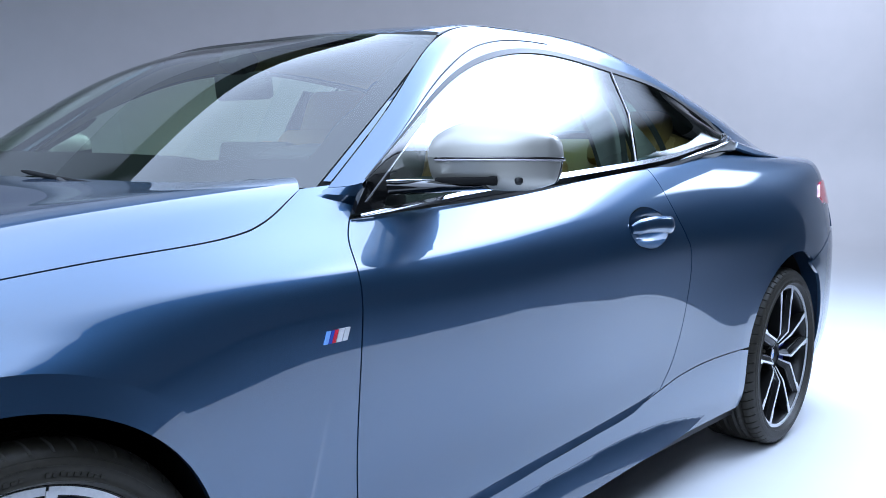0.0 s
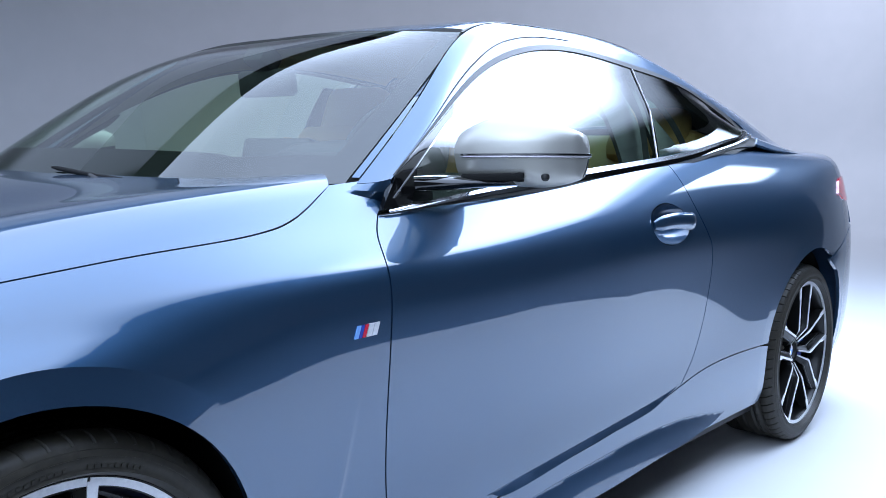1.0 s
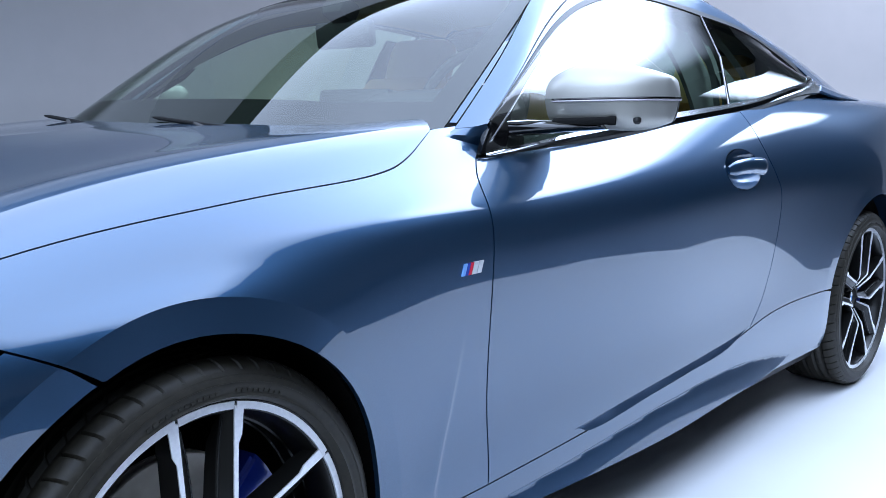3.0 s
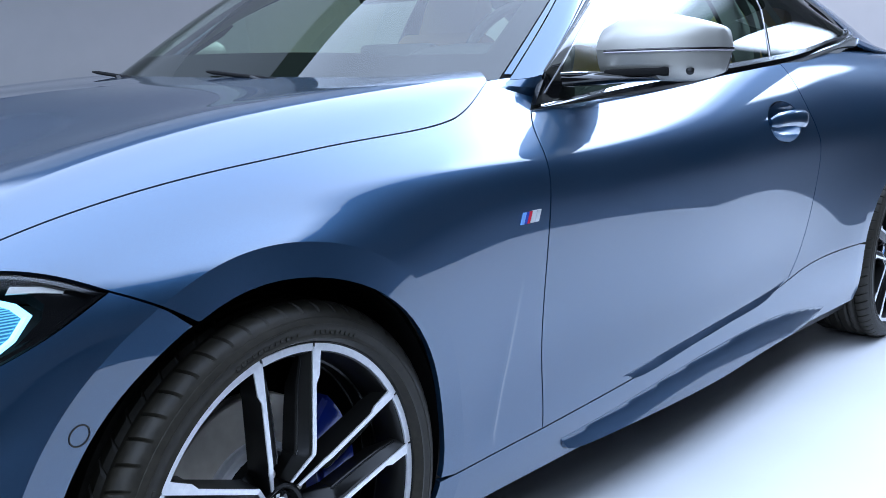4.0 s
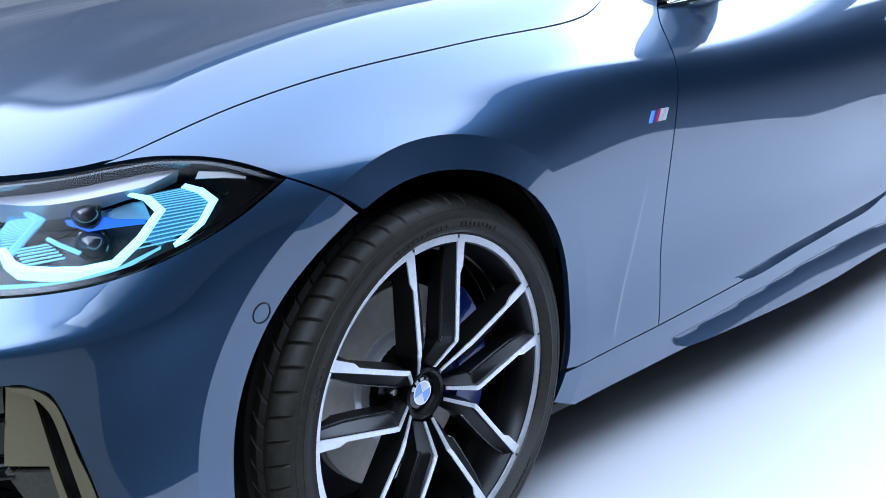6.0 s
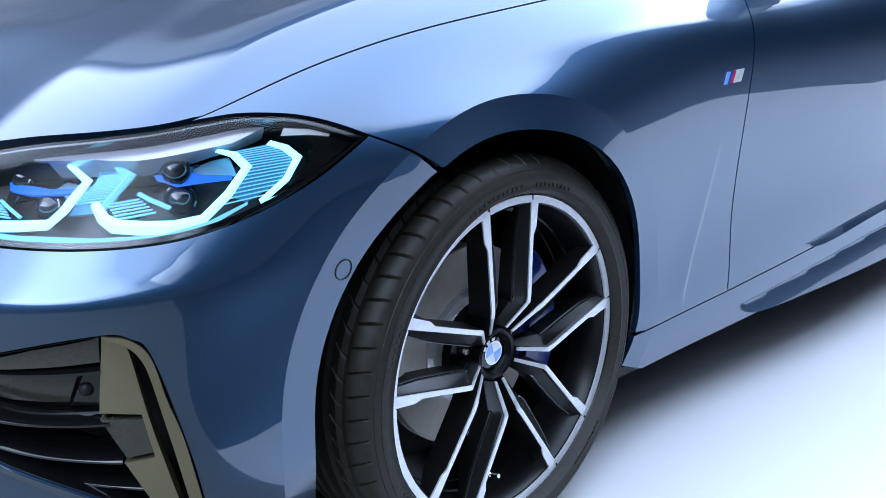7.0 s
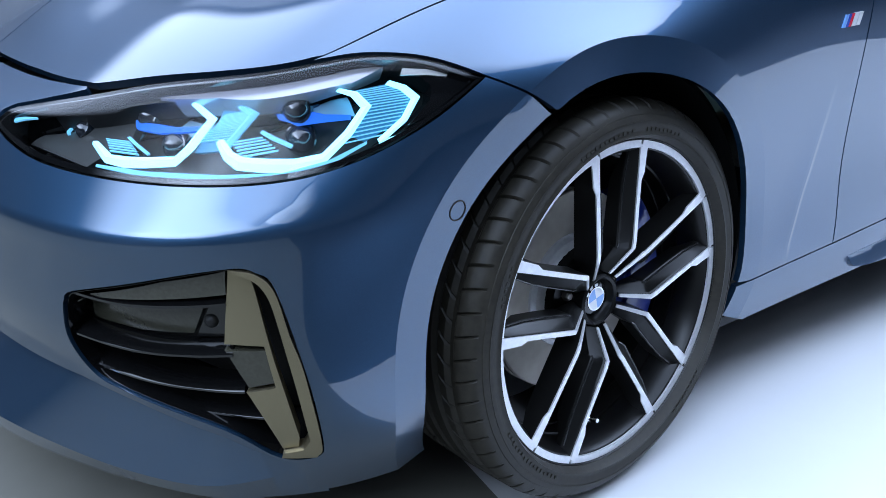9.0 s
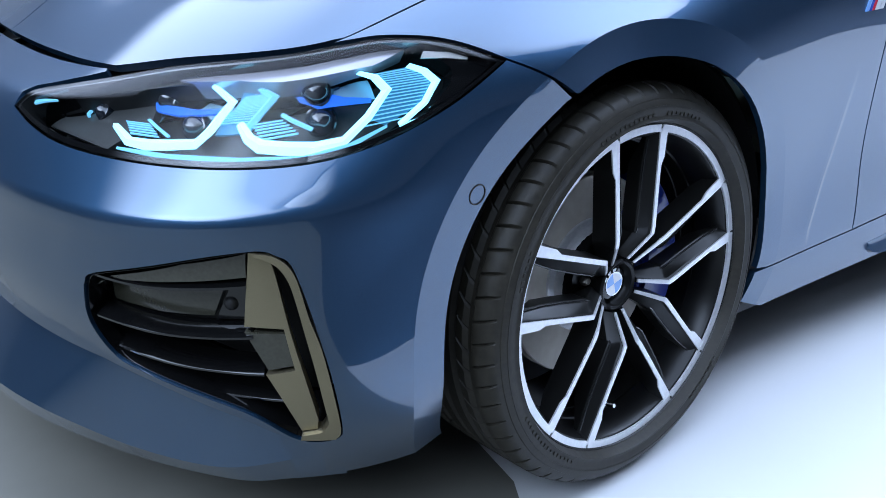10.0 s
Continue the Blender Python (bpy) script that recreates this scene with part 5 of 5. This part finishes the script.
# ---- headlights ----
LAMP = np.vstack([lamp_low[:-1], spun([(0.41, 0.70), (0.413, 0.73), (0.43, 0.757), (0.48, 0.797), (0.555, 0.836), (0.669, 0.877), (0.80, 0.893), (0.947, 0.895)], 5)[:-1], spun([(0.965, 0.893), (1.03, 0.876), (1.091, 0.842), (1.155, 0.799), (1.225, 0.745)], 5)[:-1]])
for s in (-1, 1):
    lamp = new("headlight")
    lamp.parent = car
    tagged(lamp, "lit twin headlight with pale blue angular light guides")
    shape = evened(LAMP, 0.012)
    panel("lens", body, shape, LENS, lamp, "clear lens", sides=(s,), flange=0, step=0.02, out=0.001)
    panel("housing", Deep(body, 0.085), shape, HOUSING, lamp, sides=(s,), flange=0)
    wall_strip("housing_wall", body, inset(shape, -0.001), 0.001, 0.088, GLOSS_BLACK, lamp, (s,))
    panel("lens_border", Deep(body, 0.003), shape, GLOSS_BLACK, lamp, sides=(s,), holes=[inset(shape, 0.010)], step=0.02, flange=0.02)
    panel("inner_bezel", Deep(body, 0.05), [(0.43, 0.70), (0.60, 0.685), (0.66, 0.75), (0.62, 0.85), (0.52, 0.815), (0.44, 0.76)], HOUSING, lamp, sides=(s,), step=0.03)
    # added panel whose pale colour stands for the softbox reflection along the lens top
    panel("lens_sheen", Deep(body, 0.018), np.vstack([spun([(0.66, 0.872), (0.80, 0.888), (0.947, 0.89), (1.03, 0.870), (1.085, 0.838)], 5), [(1.03, 0.812), (0.94, 0.828), (0.88, 0.838), (0.80, 0.862), (0.70, 0.865)]]), SATIN_GREY, lamp, sides=(s,), step=0.02, flange=0.03)
    panel("rear_bezel", Deep(body, 0.012), [(1.10, 0.826), (1.155, 0.795), (1.222, 0.747), (1.15, 0.703), (1.115, 0.697), (1.145, 0.73), (1.148, 0.755)], GLOSS_BLACK, lamp, sides=(s,), step=0.02, flange=0.03)
    ribbon("rear_fin", body, [(1.105, 0.801), (1.145, 0.785), (1.175, 0.768)], (0.016, 0.012, 0.004), SILVER, lamp, depth=0.009, sides=(s,))
    ribbon("outer_light_guide", body, [(1.008, 0.806), (1.034, 0.779), (1.053, 0.745), (1.030, 0.707), (1.000, 0.681), (0.96, 0.681), (0.92, 0.687), (0.883, 0.694), (0.862, 0.706), (0.840, 0.732)], (0.010, 0.016, 0.015, 0.015, 0.016, 0.011), DRL, lamp, depth=0.024, sides=(s,), ridge=0.004)
    ribbon("outer_rear_guide", body, [(1.088, 0.794), (1.112, 0.772), (1.130, 0.744), (1.114, 0.709), (1.080, 0.685)], (0.010, 0.014, 0.010), DRL, lamp, depth=0.026, sides=(s,), ridge=0.003)
    ribbon("inner_light_guide", body, [(0.725, 0.884), (0.765, 0.850), (0.803, 0.803), (0.800, 0.765), (0.793, 0.725), (0.780, 0.704), (0.735, 0.700), (0.70, 0.697), (0.664, 0.698), (0.622, 0.722)], (0.009, 0.014, 0.015, 0.015, 0.016, 0.011), DRL, lamp, depth=0.027, sides=(s,), ridge=0.004)
    ribbon("inner_rear_guide", body, [(0.803, 0.892), (0.838, 0.85), (0.868, 0.803), (0.862, 0.765), (0.846, 0.724)], (0.010, 0.017, 0.012), DRL_SOFT, lamp, depth=0.032, sides=(s,), ridge=0.003)
    ribbon("lower_light_edge", body, [(0.66, 0.683), (0.75, 0.681), (0.86, 0.676), (0.95, 0.669), (1.01, 0.674), (1.06, 0.688)], (0.003, 0.009, 0.009, 0.004), DRL_SOFT, lamp, depth=0.02, sides=(s,))
    for k in np.linspace(0, 9, 17):
        v = 0.790 - 0.0105 * k
        ribbon("guide_line", body, [(1.055 - 0.026 * abs(k - 4) / 4, v), (1.122 - 0.020 * abs(k - 4.2) / 4, v - 0.003)], 0.0018, DRL_SOFT, lamp, depth=0.03, sides=(s,))
        ribbon("guide_line", body, [(0.806 - 0.012 * (k > 6), v + 0.050), (0.860, v + 0.047)], 0.0018, DRL_SOFT, lamp, depth=0.036, sides=(s,))
    for u0, v0 in ((0.872, 0.706), (0.648, 0.714)):
        for k in np.linspace(0, 3, 6):
            ribbon("guide_line", body, [(u0 + 0.004 - 0.008 * k, v0 + 0.009 * k), (u0 + 0.058 - 0.010 * k, v0 + 0.0085 * k)], 0.0022, DRL_SOFT, lamp, depth=0.032, sides=(s,))
        ribbon("guide_fin", body, [(u0 + 0.024, v0 + 0.036), (u0 + 0.045, v0 + 0.020), (u0 + 0.078, v0 + 0.001)], (0.006, 0.006, 0.005), DRL_SOFT, lamp, depth=0.030, sides=(s,))
    panel("guide_plate", Deep(body, 0.040), [(0.790, 0.878), (0.838, 0.85), (0.868, 0.803), (0.862, 0.765), (0.846, 0.724), (0.793, 0.725), (0.803, 0.803)], DRL_DIM, lamp, sides=(s,), step=0.02, flange=0.004, gap=0)
    panel("guide_plate", Deep(body, 0.034), [(1.034, 0.795), (1.088, 0.794), (1.112, 0.772), (1.128, 0.744), (1.114, 0.709), (1.060, 0.69), (1.030, 0.707), (1.053, 0.745)], DRL_DIM, lamp, sides=(s,), step=0.02, flange=0.004, gap=0)
    panel("outer_blue_fin", Deep(body, 0.045), [(0.898, 0.800), (0.912, 0.768), (0.948, 0.741), (1.034, 0.730), (1.034, 0.738), (0.99, 0.750), (0.965, 0.765), (0.93, 0.768)], BLUE_FIN, lamp, sides=(s,), step=0.012, flange=0.004, gap=0)
    panel("inner_blue_fin", Deep(body, 0.045), [(0.614, 0.850), (0.640, 0.815), (0.695, 0.793), (0.782, 0.792), (0.775, 0.812), (0.72, 0.818), (0.68, 0.832), (0.645, 0.838)], BLUE_FIN, lamp, sides=(s,), step=0.012, flange=0.004, gap=0)
    panel("outer_reflector", Deep(body, 0.062), [(0.94, 0.830), (1.03, 0.795), (1.045, 0.735), (0.96, 0.760)], BLUE_MIRROR, lamp, sides=(s,), step=0.03)
    panel("inner_reflector", Deep(body, 0.062), [(0.70, 0.880), (0.79, 0.85), (0.79, 0.79), (0.68, 0.82)], BLUE_MIRROR, lamp, sides=(s,), step=0.03)
    panel("inner_reflector", Deep(body, 0.060), [(0.50, 0.80), (0.56, 0.845), (0.61, 0.862), (0.62, 0.80), (0.56, 0.765), (0.51, 0.755)], BLUE_MIRROR, lamp, sides=(s,), step=0.03)
    ribbon("marker_light", body, [(0.424, 0.728), (0.445, 0.742), (0.474, 0.752)], (0.014, 0.010, 0.004), DRL_SOFT, lamp, depth=0.012, sides=(s,))
    ribbon("inner_marker_bar", body, [(0.486, 0.805), (0.494, 0.785), (0.505, 0.772)], 0.006, DRL_SOFT, lamp, depth=0.045, sides=(s,))
    for u0, v0, r, d in ((0.937, 0.786, 0.017, 0.042), (0.632, 0.862, 0.017, 0.045), (0.520, 0.800, 0.012, 0.044), (0.955, 0.722, 0.018, 0.058), (0.725, 0.762, 0.018, 0.058)):
        p, n, _, _ = body.at([(u0, v0)])
        lens = turned([(0.0, -r * 0.75), (r * 0.5, -r * 0.62), (r * 0.85, -r * 0.3), (r, 0.0), (r * 1.12, 0.001), (r * 1.15, 0.012)], 24)
        turn = Vector((0, -1, 0)).rotation_difference(Vector(tuple(n[0] * (1, s, 1) * (1, 0.8, 0.4)))).to_matrix().to_4x4()
        bmesh.ops.transform(lens, verts=lens.verts, matrix=Matrix.Translation((p[0] - n[0] * d) * (1, s, 1)) @ turn)
        part("projector", lens, DARK_LENS, lamp, "dark glass projector lens")
    panel("projector_shade", Deep(body, 0.055), [(0.88, 0.79), (0.90, 0.838), (0.97, 0.825), (0.955, 0.77)], GLOSS_BLACK, lamp, sides=(s,), step=0.03)
    panel("projector_shade", Deep(body, 0.058), [(0.61, 0.84), (0.62, 0.882), (0.69, 0.885), (0.68, 0.84)], GLOSS_BLACK, lamp, sides=(s,), step=0.03)
# dark strip between bonnet and lamp
panel("bonnet_seal", Deep(body, 0.022), np.vstack([spun([(0.40, 0.86), (0.53, 0.885), (0.669, 0.915), (0.80, 0.922), (0.97, 0.92)], 5), [(0.97, 0.88), (0.80, 0.875), (0.669, 0.86), (0.555, 0.825), (0.42, 0.77)]]), BLACK, car, sides=(-1, 1), flange=0.03)

# ---- small parts of the flank ----
def grip(s):
    handle = new("door_handle")
    handle.parent = car
    tagged(handle, "body-coloured bar handle over a scooped recess")
    ring_uv = GRIP
    mid = ring_uv.mean(0)
    rails = []
    for k, d in ((1.0, 0.0), (0.97, 0.008), (0.85, 0.024), (0.6, 0.036), (0.3, 0.042), (0.02, 0.043)):
        p, n, _, _ = body.at(mid + (ring_uv - mid) * k)
        q = (p - n * d) * (1, s, 1)
        rails.append(np.vstack([q, q[:1]]))
    bm = bmesh.new()
    loops = [[bm.verts.new(v) for v in r[:-1]] for r in rails]
    for a, b in zip(loops[:-1], loops[1:]):
        for i in range(len(a)):
            bm.faces.new((a[i], a[(i + 1) % len(a)], b[(i + 1) % len(a)], b[i]))
    bmesh.ops.recalc_face_normals(bm, faces=bm.faces)
    part("recess", bm, PAINT, handle)
    line = side([(x, 0.868 + 0.006 * math.sin((x - 1.62) * 14)) for x in np.linspace(1.632, 1.852, 16)])
    p, n, _, _ = body.at(line)
    lift = np.interp(np.linspace(0, 1, 16), [0, 0.12, 0.5, 0.88, 1], [0.002, 0.012, 0.017, 0.016, 0.006])
    tube("bar", (p + n * lift[:, None]) * (1, s, 1), list(np.interp(np.linspace(0, 1, 16), [0, 0.1, 0.5, 0.9, 1], [0.006, 0.0105, 0.012, 0.013, 0.008])), PAINT, handle, flat=1.9, n=16)


grip(-1)
blade_top = spun([(2.246, 0.240), (2.44, 0.25), (2.72, 0.271), (2.888, 0.28), (3.163, 0.287), (3.39, 0.278), (3.55, 0.258), (3.715, 0.226)], 5)
blade_low = spun([(3.715, 0.226), (3.532, 0.209), (3.194, 0.205), (2.911, 0.196), (2.5, 0.197), (2.284, 0.207), (2.246, 0.240)], 5)
panel("skirt_blade", body, np.vstack([blade_top[:-1], blade_low[:-1]]), PAINT, car, step=0.01, flange=0.03, gap=0,
      out=lambda uv: 0.001 + 0.40 * np.clip(np.interp(uv[:, 0], blade_top[:, 0], blade_top[:, 1]) - uv[:, 1], 0, 1))
scoop_top = spun([(2.49, 0.328), (2.504, 0.331), (2.796, 0.35), (3.221, 0.373), (3.365, 0.388)], 5)
scoop_low = spun([(3.365, 0.388), (3.317, 0.376), (3.189, 0.351), (2.883, 0.336), (2.564, 0.312), (2.49, 0.328)], 5)
panel("sill_scoop", body, np.vstack([scoop_top[:-1], scoop_low[:-1]]), PAINT, car, step=0.015, flange=0.012, gap=0,
      out=lambda uv: 0.001 + 0.24 * np.clip(np.interp(uv[:, 0], scoop_top[:, 0], scoop_top[:, 1]) - uv[:, 1], 0, 1))
badge = new("wing_badge")
badge.parent = car
tagged(badge, "small slanted badge with blue violet and red stripes")
for u0, u1, mat in ((2.066, 2.0745, BADGE_BLUE), (2.0755, 2.0835, BADGE_NAVY), (2.0845, 2.093, BADGE_RED), (2.0945, 2.1075, MACHINED), (2.1095, 2.122, MACHINED)):
    panel("stripe", body, [(u0, 0.693), (u1, 0.693), (u1 + 0.007, 0.711), (u0 + 0.007, 0.711)], mat, badge, step=0.01, flange=0.004, out=0.003, gap=0)
circle = [(1.203 + 0.0125 * math.cos(t), 0.574 + 0.0125 * math.sin(t)) for t in np.linspace(0, 2 * math.pi, 24, endpoint=False)]
p, n, _, _ = nose_skin.at(circle)
tube("sensor_ring", (p + n * 0.0003) * (1, -1, 1), 0.0011, BLACK, car, n=6, closed=True)
tail_shape = spun([(4.70, 0.80), (4.80, 0.775), (5.1, 0.77), (5.5, 0.775), (5.5, 0.835), (5.1, 0.84), (4.83, 0.84), (4.70, 0.80)], 4)[:-1]
for s in (-1, 1):
    panel("tail_light", body, tail_shape, RED_LENS, car, "red tail lamp", sides=(s,), out=0.006, flange=0.01)


# ---- door mirrors ----
def door_mirror(s):
    mirror = new("door_mirror")
    mirror.parent = car
    tagged(mirror, "satin grey door mirror with black foot")
    n, k = 44, 28
    shells = {"mirror_cap": [], "lower_shell": [], "mirror_base": []}
    def curve(t, knots, values):
        return float((cardinal(knots)(t)[0] @ np.array(values))[0])
    def nose(t):
        """How far forward the housing reaches: it sweeps back towards its outer end."""
        return curve(t, [0, 0.15, 0.4, 0.7, 0.88, 1], [0.908, 0.897, 0.899, 0.924, 0.957, 0.993])
    for i in range(n):
        t = 0.5 - 0.5 * math.cos(math.pi * i / (n - 1))
        y, z0 = 0.782 + 0.272 * t, 1.050 + 0.004 * t
        shut = max(0.03, min(1, (t / 0.06) ** 0.5 if t < 0.06 else 1, ((1 - t) / 0.035) ** 0.5 if t > 0.965 else 1))
        top = shut * curve(t, [0, 0.12, 0.4, 0.7, 0.9, 1], [0.046, 0.060, 0.075, 0.064, 0.048, 0.036])
        low = shut * curve(t, [0, 0.12, 0.5, 0.85, 1], [0.056, 0.061, 0.066, 0.062, 0.046])
        xc, dx = (1.035 + nose(t)) / 2, max(0.05, shut) * (1.035 - nose(t)) / 2
        sec = []
        for j in range(k):
            a = 2 * math.pi * j / k
            c, q = math.cos(a), math.sin(a)
            e = 0.66
            x = xc - (dx - (0 if q >= 0 else 0.004 * shut)) * math.copysign(abs(c) ** (e if q >= 0 else 0.85), c)
            z = z0 + (top if q > 0 else low) * math.copysign(abs(q) ** 0.8, q) - (0.010 * c * (1 - 1.9 * t) if q > 0 else 0) * shut
            sec.append((x, s * y, z))
        sec = np.array(sec)
        shells["mirror_cap"].append(sec[list(range(0, k // 2 + 1))])
        shells["lower_shell"].append(sec[[0] + list(range(k - 1, k - 8, -1))])
        shells["mirror_base"].append(sec[list(range(k - 7, k // 2 - 1, -1))])
    for name, rows in shells.items():
        bm = bmesh.new()
        grid = [[bm.verts.new(v) for v in r] for r in rows]
        for a, b in zip(grid[:-1], grid[1:]):
            for i in range(len(a) - 1):
                bm.faces.new((a[i], a[i + 1], b[i + 1], b[i]))
        bmesh.ops.recalc_face_normals(bm, faces=bm.faces)
        part(name, bm, GLOSS_BLACK if name == "mirror_base" else SILVER, mirror)
    run = np.linspace(0.14, 0.972, 26)
    along = [(nose(t), s * (0.782 + 0.272 * t), 1.0475 + 0.005 * t) for t in run] + [(x, s * 1.0525, 1.0525) for x in np.linspace(1.0, 1.028, 5)]
    tube("signal_groove", [(x + 0.001, y, z) for x, y, z in along], [0.001] + [0.0026] * 29 + [0.001], GLOSS_BLACK, mirror)
    tube("turn_signal", [(x + 0.0005, y, z - 0.004) for x, y, z in along], [0.001] + [0.0022] * 29 + [0.001], SATIN_GREY, mirror, "thin clear turn-signal strip")
    tube("lower_slot", [(nose(t) + 0.006, s * (0.782 + 0.272 * t), 0.9995 + 0.010 * t) for t in np.linspace(0.13, 0.66, 18)], [0.002] + [0.007] * 15 + [0.0085, 0.008], FRIT, mirror, flat=1.2)
    arm = bmesh.new()
    rows = []
    for x, y, z, a, b in ((0.80, 0.765, 0.985, 0.045, 0.016), (0.86, 0.79, 0.988, 0.045, 0.015), (0.93, 0.85, 0.992, 0.050, 0.012), (0.97, 0.93, 0.995, 0.05, 0.008)):
        rows.append([arm.verts.new((x + a * math.cos(t), s * y, z + b * math.sin(t))) for t in np.linspace(0, 2 * math.pi, 14, endpoint=False)])
    for p, q in zip(rows[:-1], rows[1:]):
        for i in range(14):
            arm.faces.new((p[i], p[(i + 1) % 14], q[(i + 1) % 14], q[i]))
    arm.faces.new(rows[0][::-1])
    arm.faces.new(rows[-1])
    bmesh.ops.recalc_face_normals(arm, faces=arm.faces)
    part("mirror_arm", arm, GLOSS_BLACK, mirror)
    bm = bmesh.new()
    boxed(bm, (0.10, 0.03, 0.10), pose(0.83, s * 0.752, 0.955), 0.008)
    part("mirror_foot", bm, BLACK, mirror)
    tube("arm_edge", [(0.795, s * 0.775, 1.0), (0.84, s * 0.80, 1.001), (0.90, s * 0.825, 1.002)], [0.003, 0.005, 0.003], CHROME, mirror)
    bm = turned([(0.0, -0.003), (0.006, -0.003), (0.008, 0.0), (0.009, 0.006)], 16)
    bmesh.ops.transform(bm, verts=bm.verts, matrix=pose(0.950, s * 0.997, 1.004, 62, 0, -50 if s < 0 else 230))
    part("side_camera", bm, BLACK, mirror)


door_mirror(-1)
door_mirror(1)


# ---- cabin ----
def soft_box(bm, size, m, bevel=0.05):
    return boxed(bm, size, m, bevel)


for y in (-0.37, 0.37):
    seat = new("front_seat")
    seat.parent = car
    bm = bmesh.new()
    soft_box(bm, (0.52, 0.50, 0.16), pose(1.34, y, 0.52, 0, -8), 0.05)
    part("cushion", bm, LEATHER, seat)
    bm = bmesh.new()
    soft_box(bm, (0.13, 0.44, 0.60), pose(1.585, y, 0.86, 0, 24), 0.05)
    for e in (-0.22, 0.22):
        soft_box(bm, (0.19, 0.09, 0.52), pose(1.56, y + e, 0.84, 0, 24), 0.04)
    part("backrest", bm, LEATHER, seat)
    bm = bmesh.new()
    soft_box(bm, (0.11, 0.28, 0.20), pose(1.735, y, 1.185, 0, 20), 0.045)
    part("headrest", bm, LEATHER, seat)
    rear_seat = new("rear_seat")
    rear_seat.parent = car
    bm = bmesh.new()
    soft_box(bm, (0.50, 0.58, 0.18), pose(2.12, y, 0.60, 0, -6), 0.05)
    part("cushion", bm, LEATHER, rear_seat)
    bm = bmesh.new()
    soft_box(bm, (0.15, 0.60, 0.62), pose(2.39, y * 0.86, 0.84, 0, 24), 0.06)
    part("backrest", bm, LEATHER, rear_seat)
    bm = bmesh.new()
    soft_box(bm, (0.11, 0.30, 0.22), pose(2.455, math.copysign(0.42, y), 1.125, 0, 28), 0.045)
    part("headrest", bm, LEATHER, rear_seat)
    bm = bmesh.new()
    soft_box(bm, (0.34, 0.16, 0.13), pose(2.62, math.copysign(0.53, y), 1.072, 0, 8), 0.05)
    part("side_bolster", bm, LEATHER, rear_seat)
bm = bmesh.new()
soft_box(bm, (0.66, 1.40, 0.20), pose(0.90, 0, 0.89, 0, -3), 0.06)
soft_box(bm, (0.24, 0.42, 0.12), pose(1.04, -0.37, 1.015, 0, -6), 0.05)
soft_box(bm, (0.05, 0.30, 0.13), pose(1.10, 0.02, 1.02, 0, 10), 0.015)
part("dashboard", bm, CABIN_BLACK, car)
wheel_rim = [(1.15 + 0.06 * math.sin(t), -0.37 + 0.18 * math.cos(t), 1.02 + 0.165 * math.sin(t)) for t in np.linspace(0, 2 * math.pi, 40, endpoint=False)]
steering = new("steering_wheel")
steering.parent = car
tube("wheel_rim", wheel_rim, 0.015, CABIN_BLACK, steering, closed=True)
bm = bmesh.new()
soft_box(bm, (0.05, 0.15, 0.11), pose(1.16, -0.37, 1.01, 0, 20), 0.02)
soft_box(bm, (0.02, 0.33, 0.03), pose(1.155, -0.37, 1.01, 0, 20), 0.008)
part("wheel_boss", bm, CABIN_BLACK, steering)
bm = bmesh.new()
soft_box(bm, (0.03, 0.23, 0.075), pose(1.045, 0.0, 1.235, 0, -8), 0.012)
soft_box(bm, (0.07, 0.09, 0.06), pose(1.03, 0.0, 1.30, 0, 30), 0.015)
part("rear_view_mirror", bm, CABIN_BLACK, car)
bm = bmesh.new()
boxed(bm, (2.2, 1.45, 0.03), pose(1.85, 0, 0.34))
boxed(bm, (0.5, 1.3, 0.04), pose(2.75, 0, 1.0))
for y in (-0.735, 0.735):
    boxed(bm, (1.9, 0.05, 0.52), pose(1.75, y, 0.68))
part("cabin_lining", bm, CABIN_BLACK, car, smooth=False)
for ends in ((0.62, 0.95), (1.08, 1.40)):
    wiper = new("wiper")
    wiper.parent = car
    marks = [(-0.045 + 0.03 * t, ends[0] + (ends[1] - ends[0]) * t) for t in np.linspace(0, 1, 14)]
    p, n, _, _ = screen.at(marks)
    tube("wiper_blade", (p + n * 0.008) * (1, -1, 1), [0.003] + [0.006] * 12 + [0.003], FRIT, wiper, flat=0.8)
    p, n, _, _ = screen.at([(-0.075, ends[0] + 0.02), (-0.06, ends[0] + 0.09), (-0.035, ends[0] + 0.17)])
    tube("wiper_arm", (p + n * 0.016) * (1, -1, 1), [0.010, 0.009, 0.005], BLACK, wiper, flat=0.6)
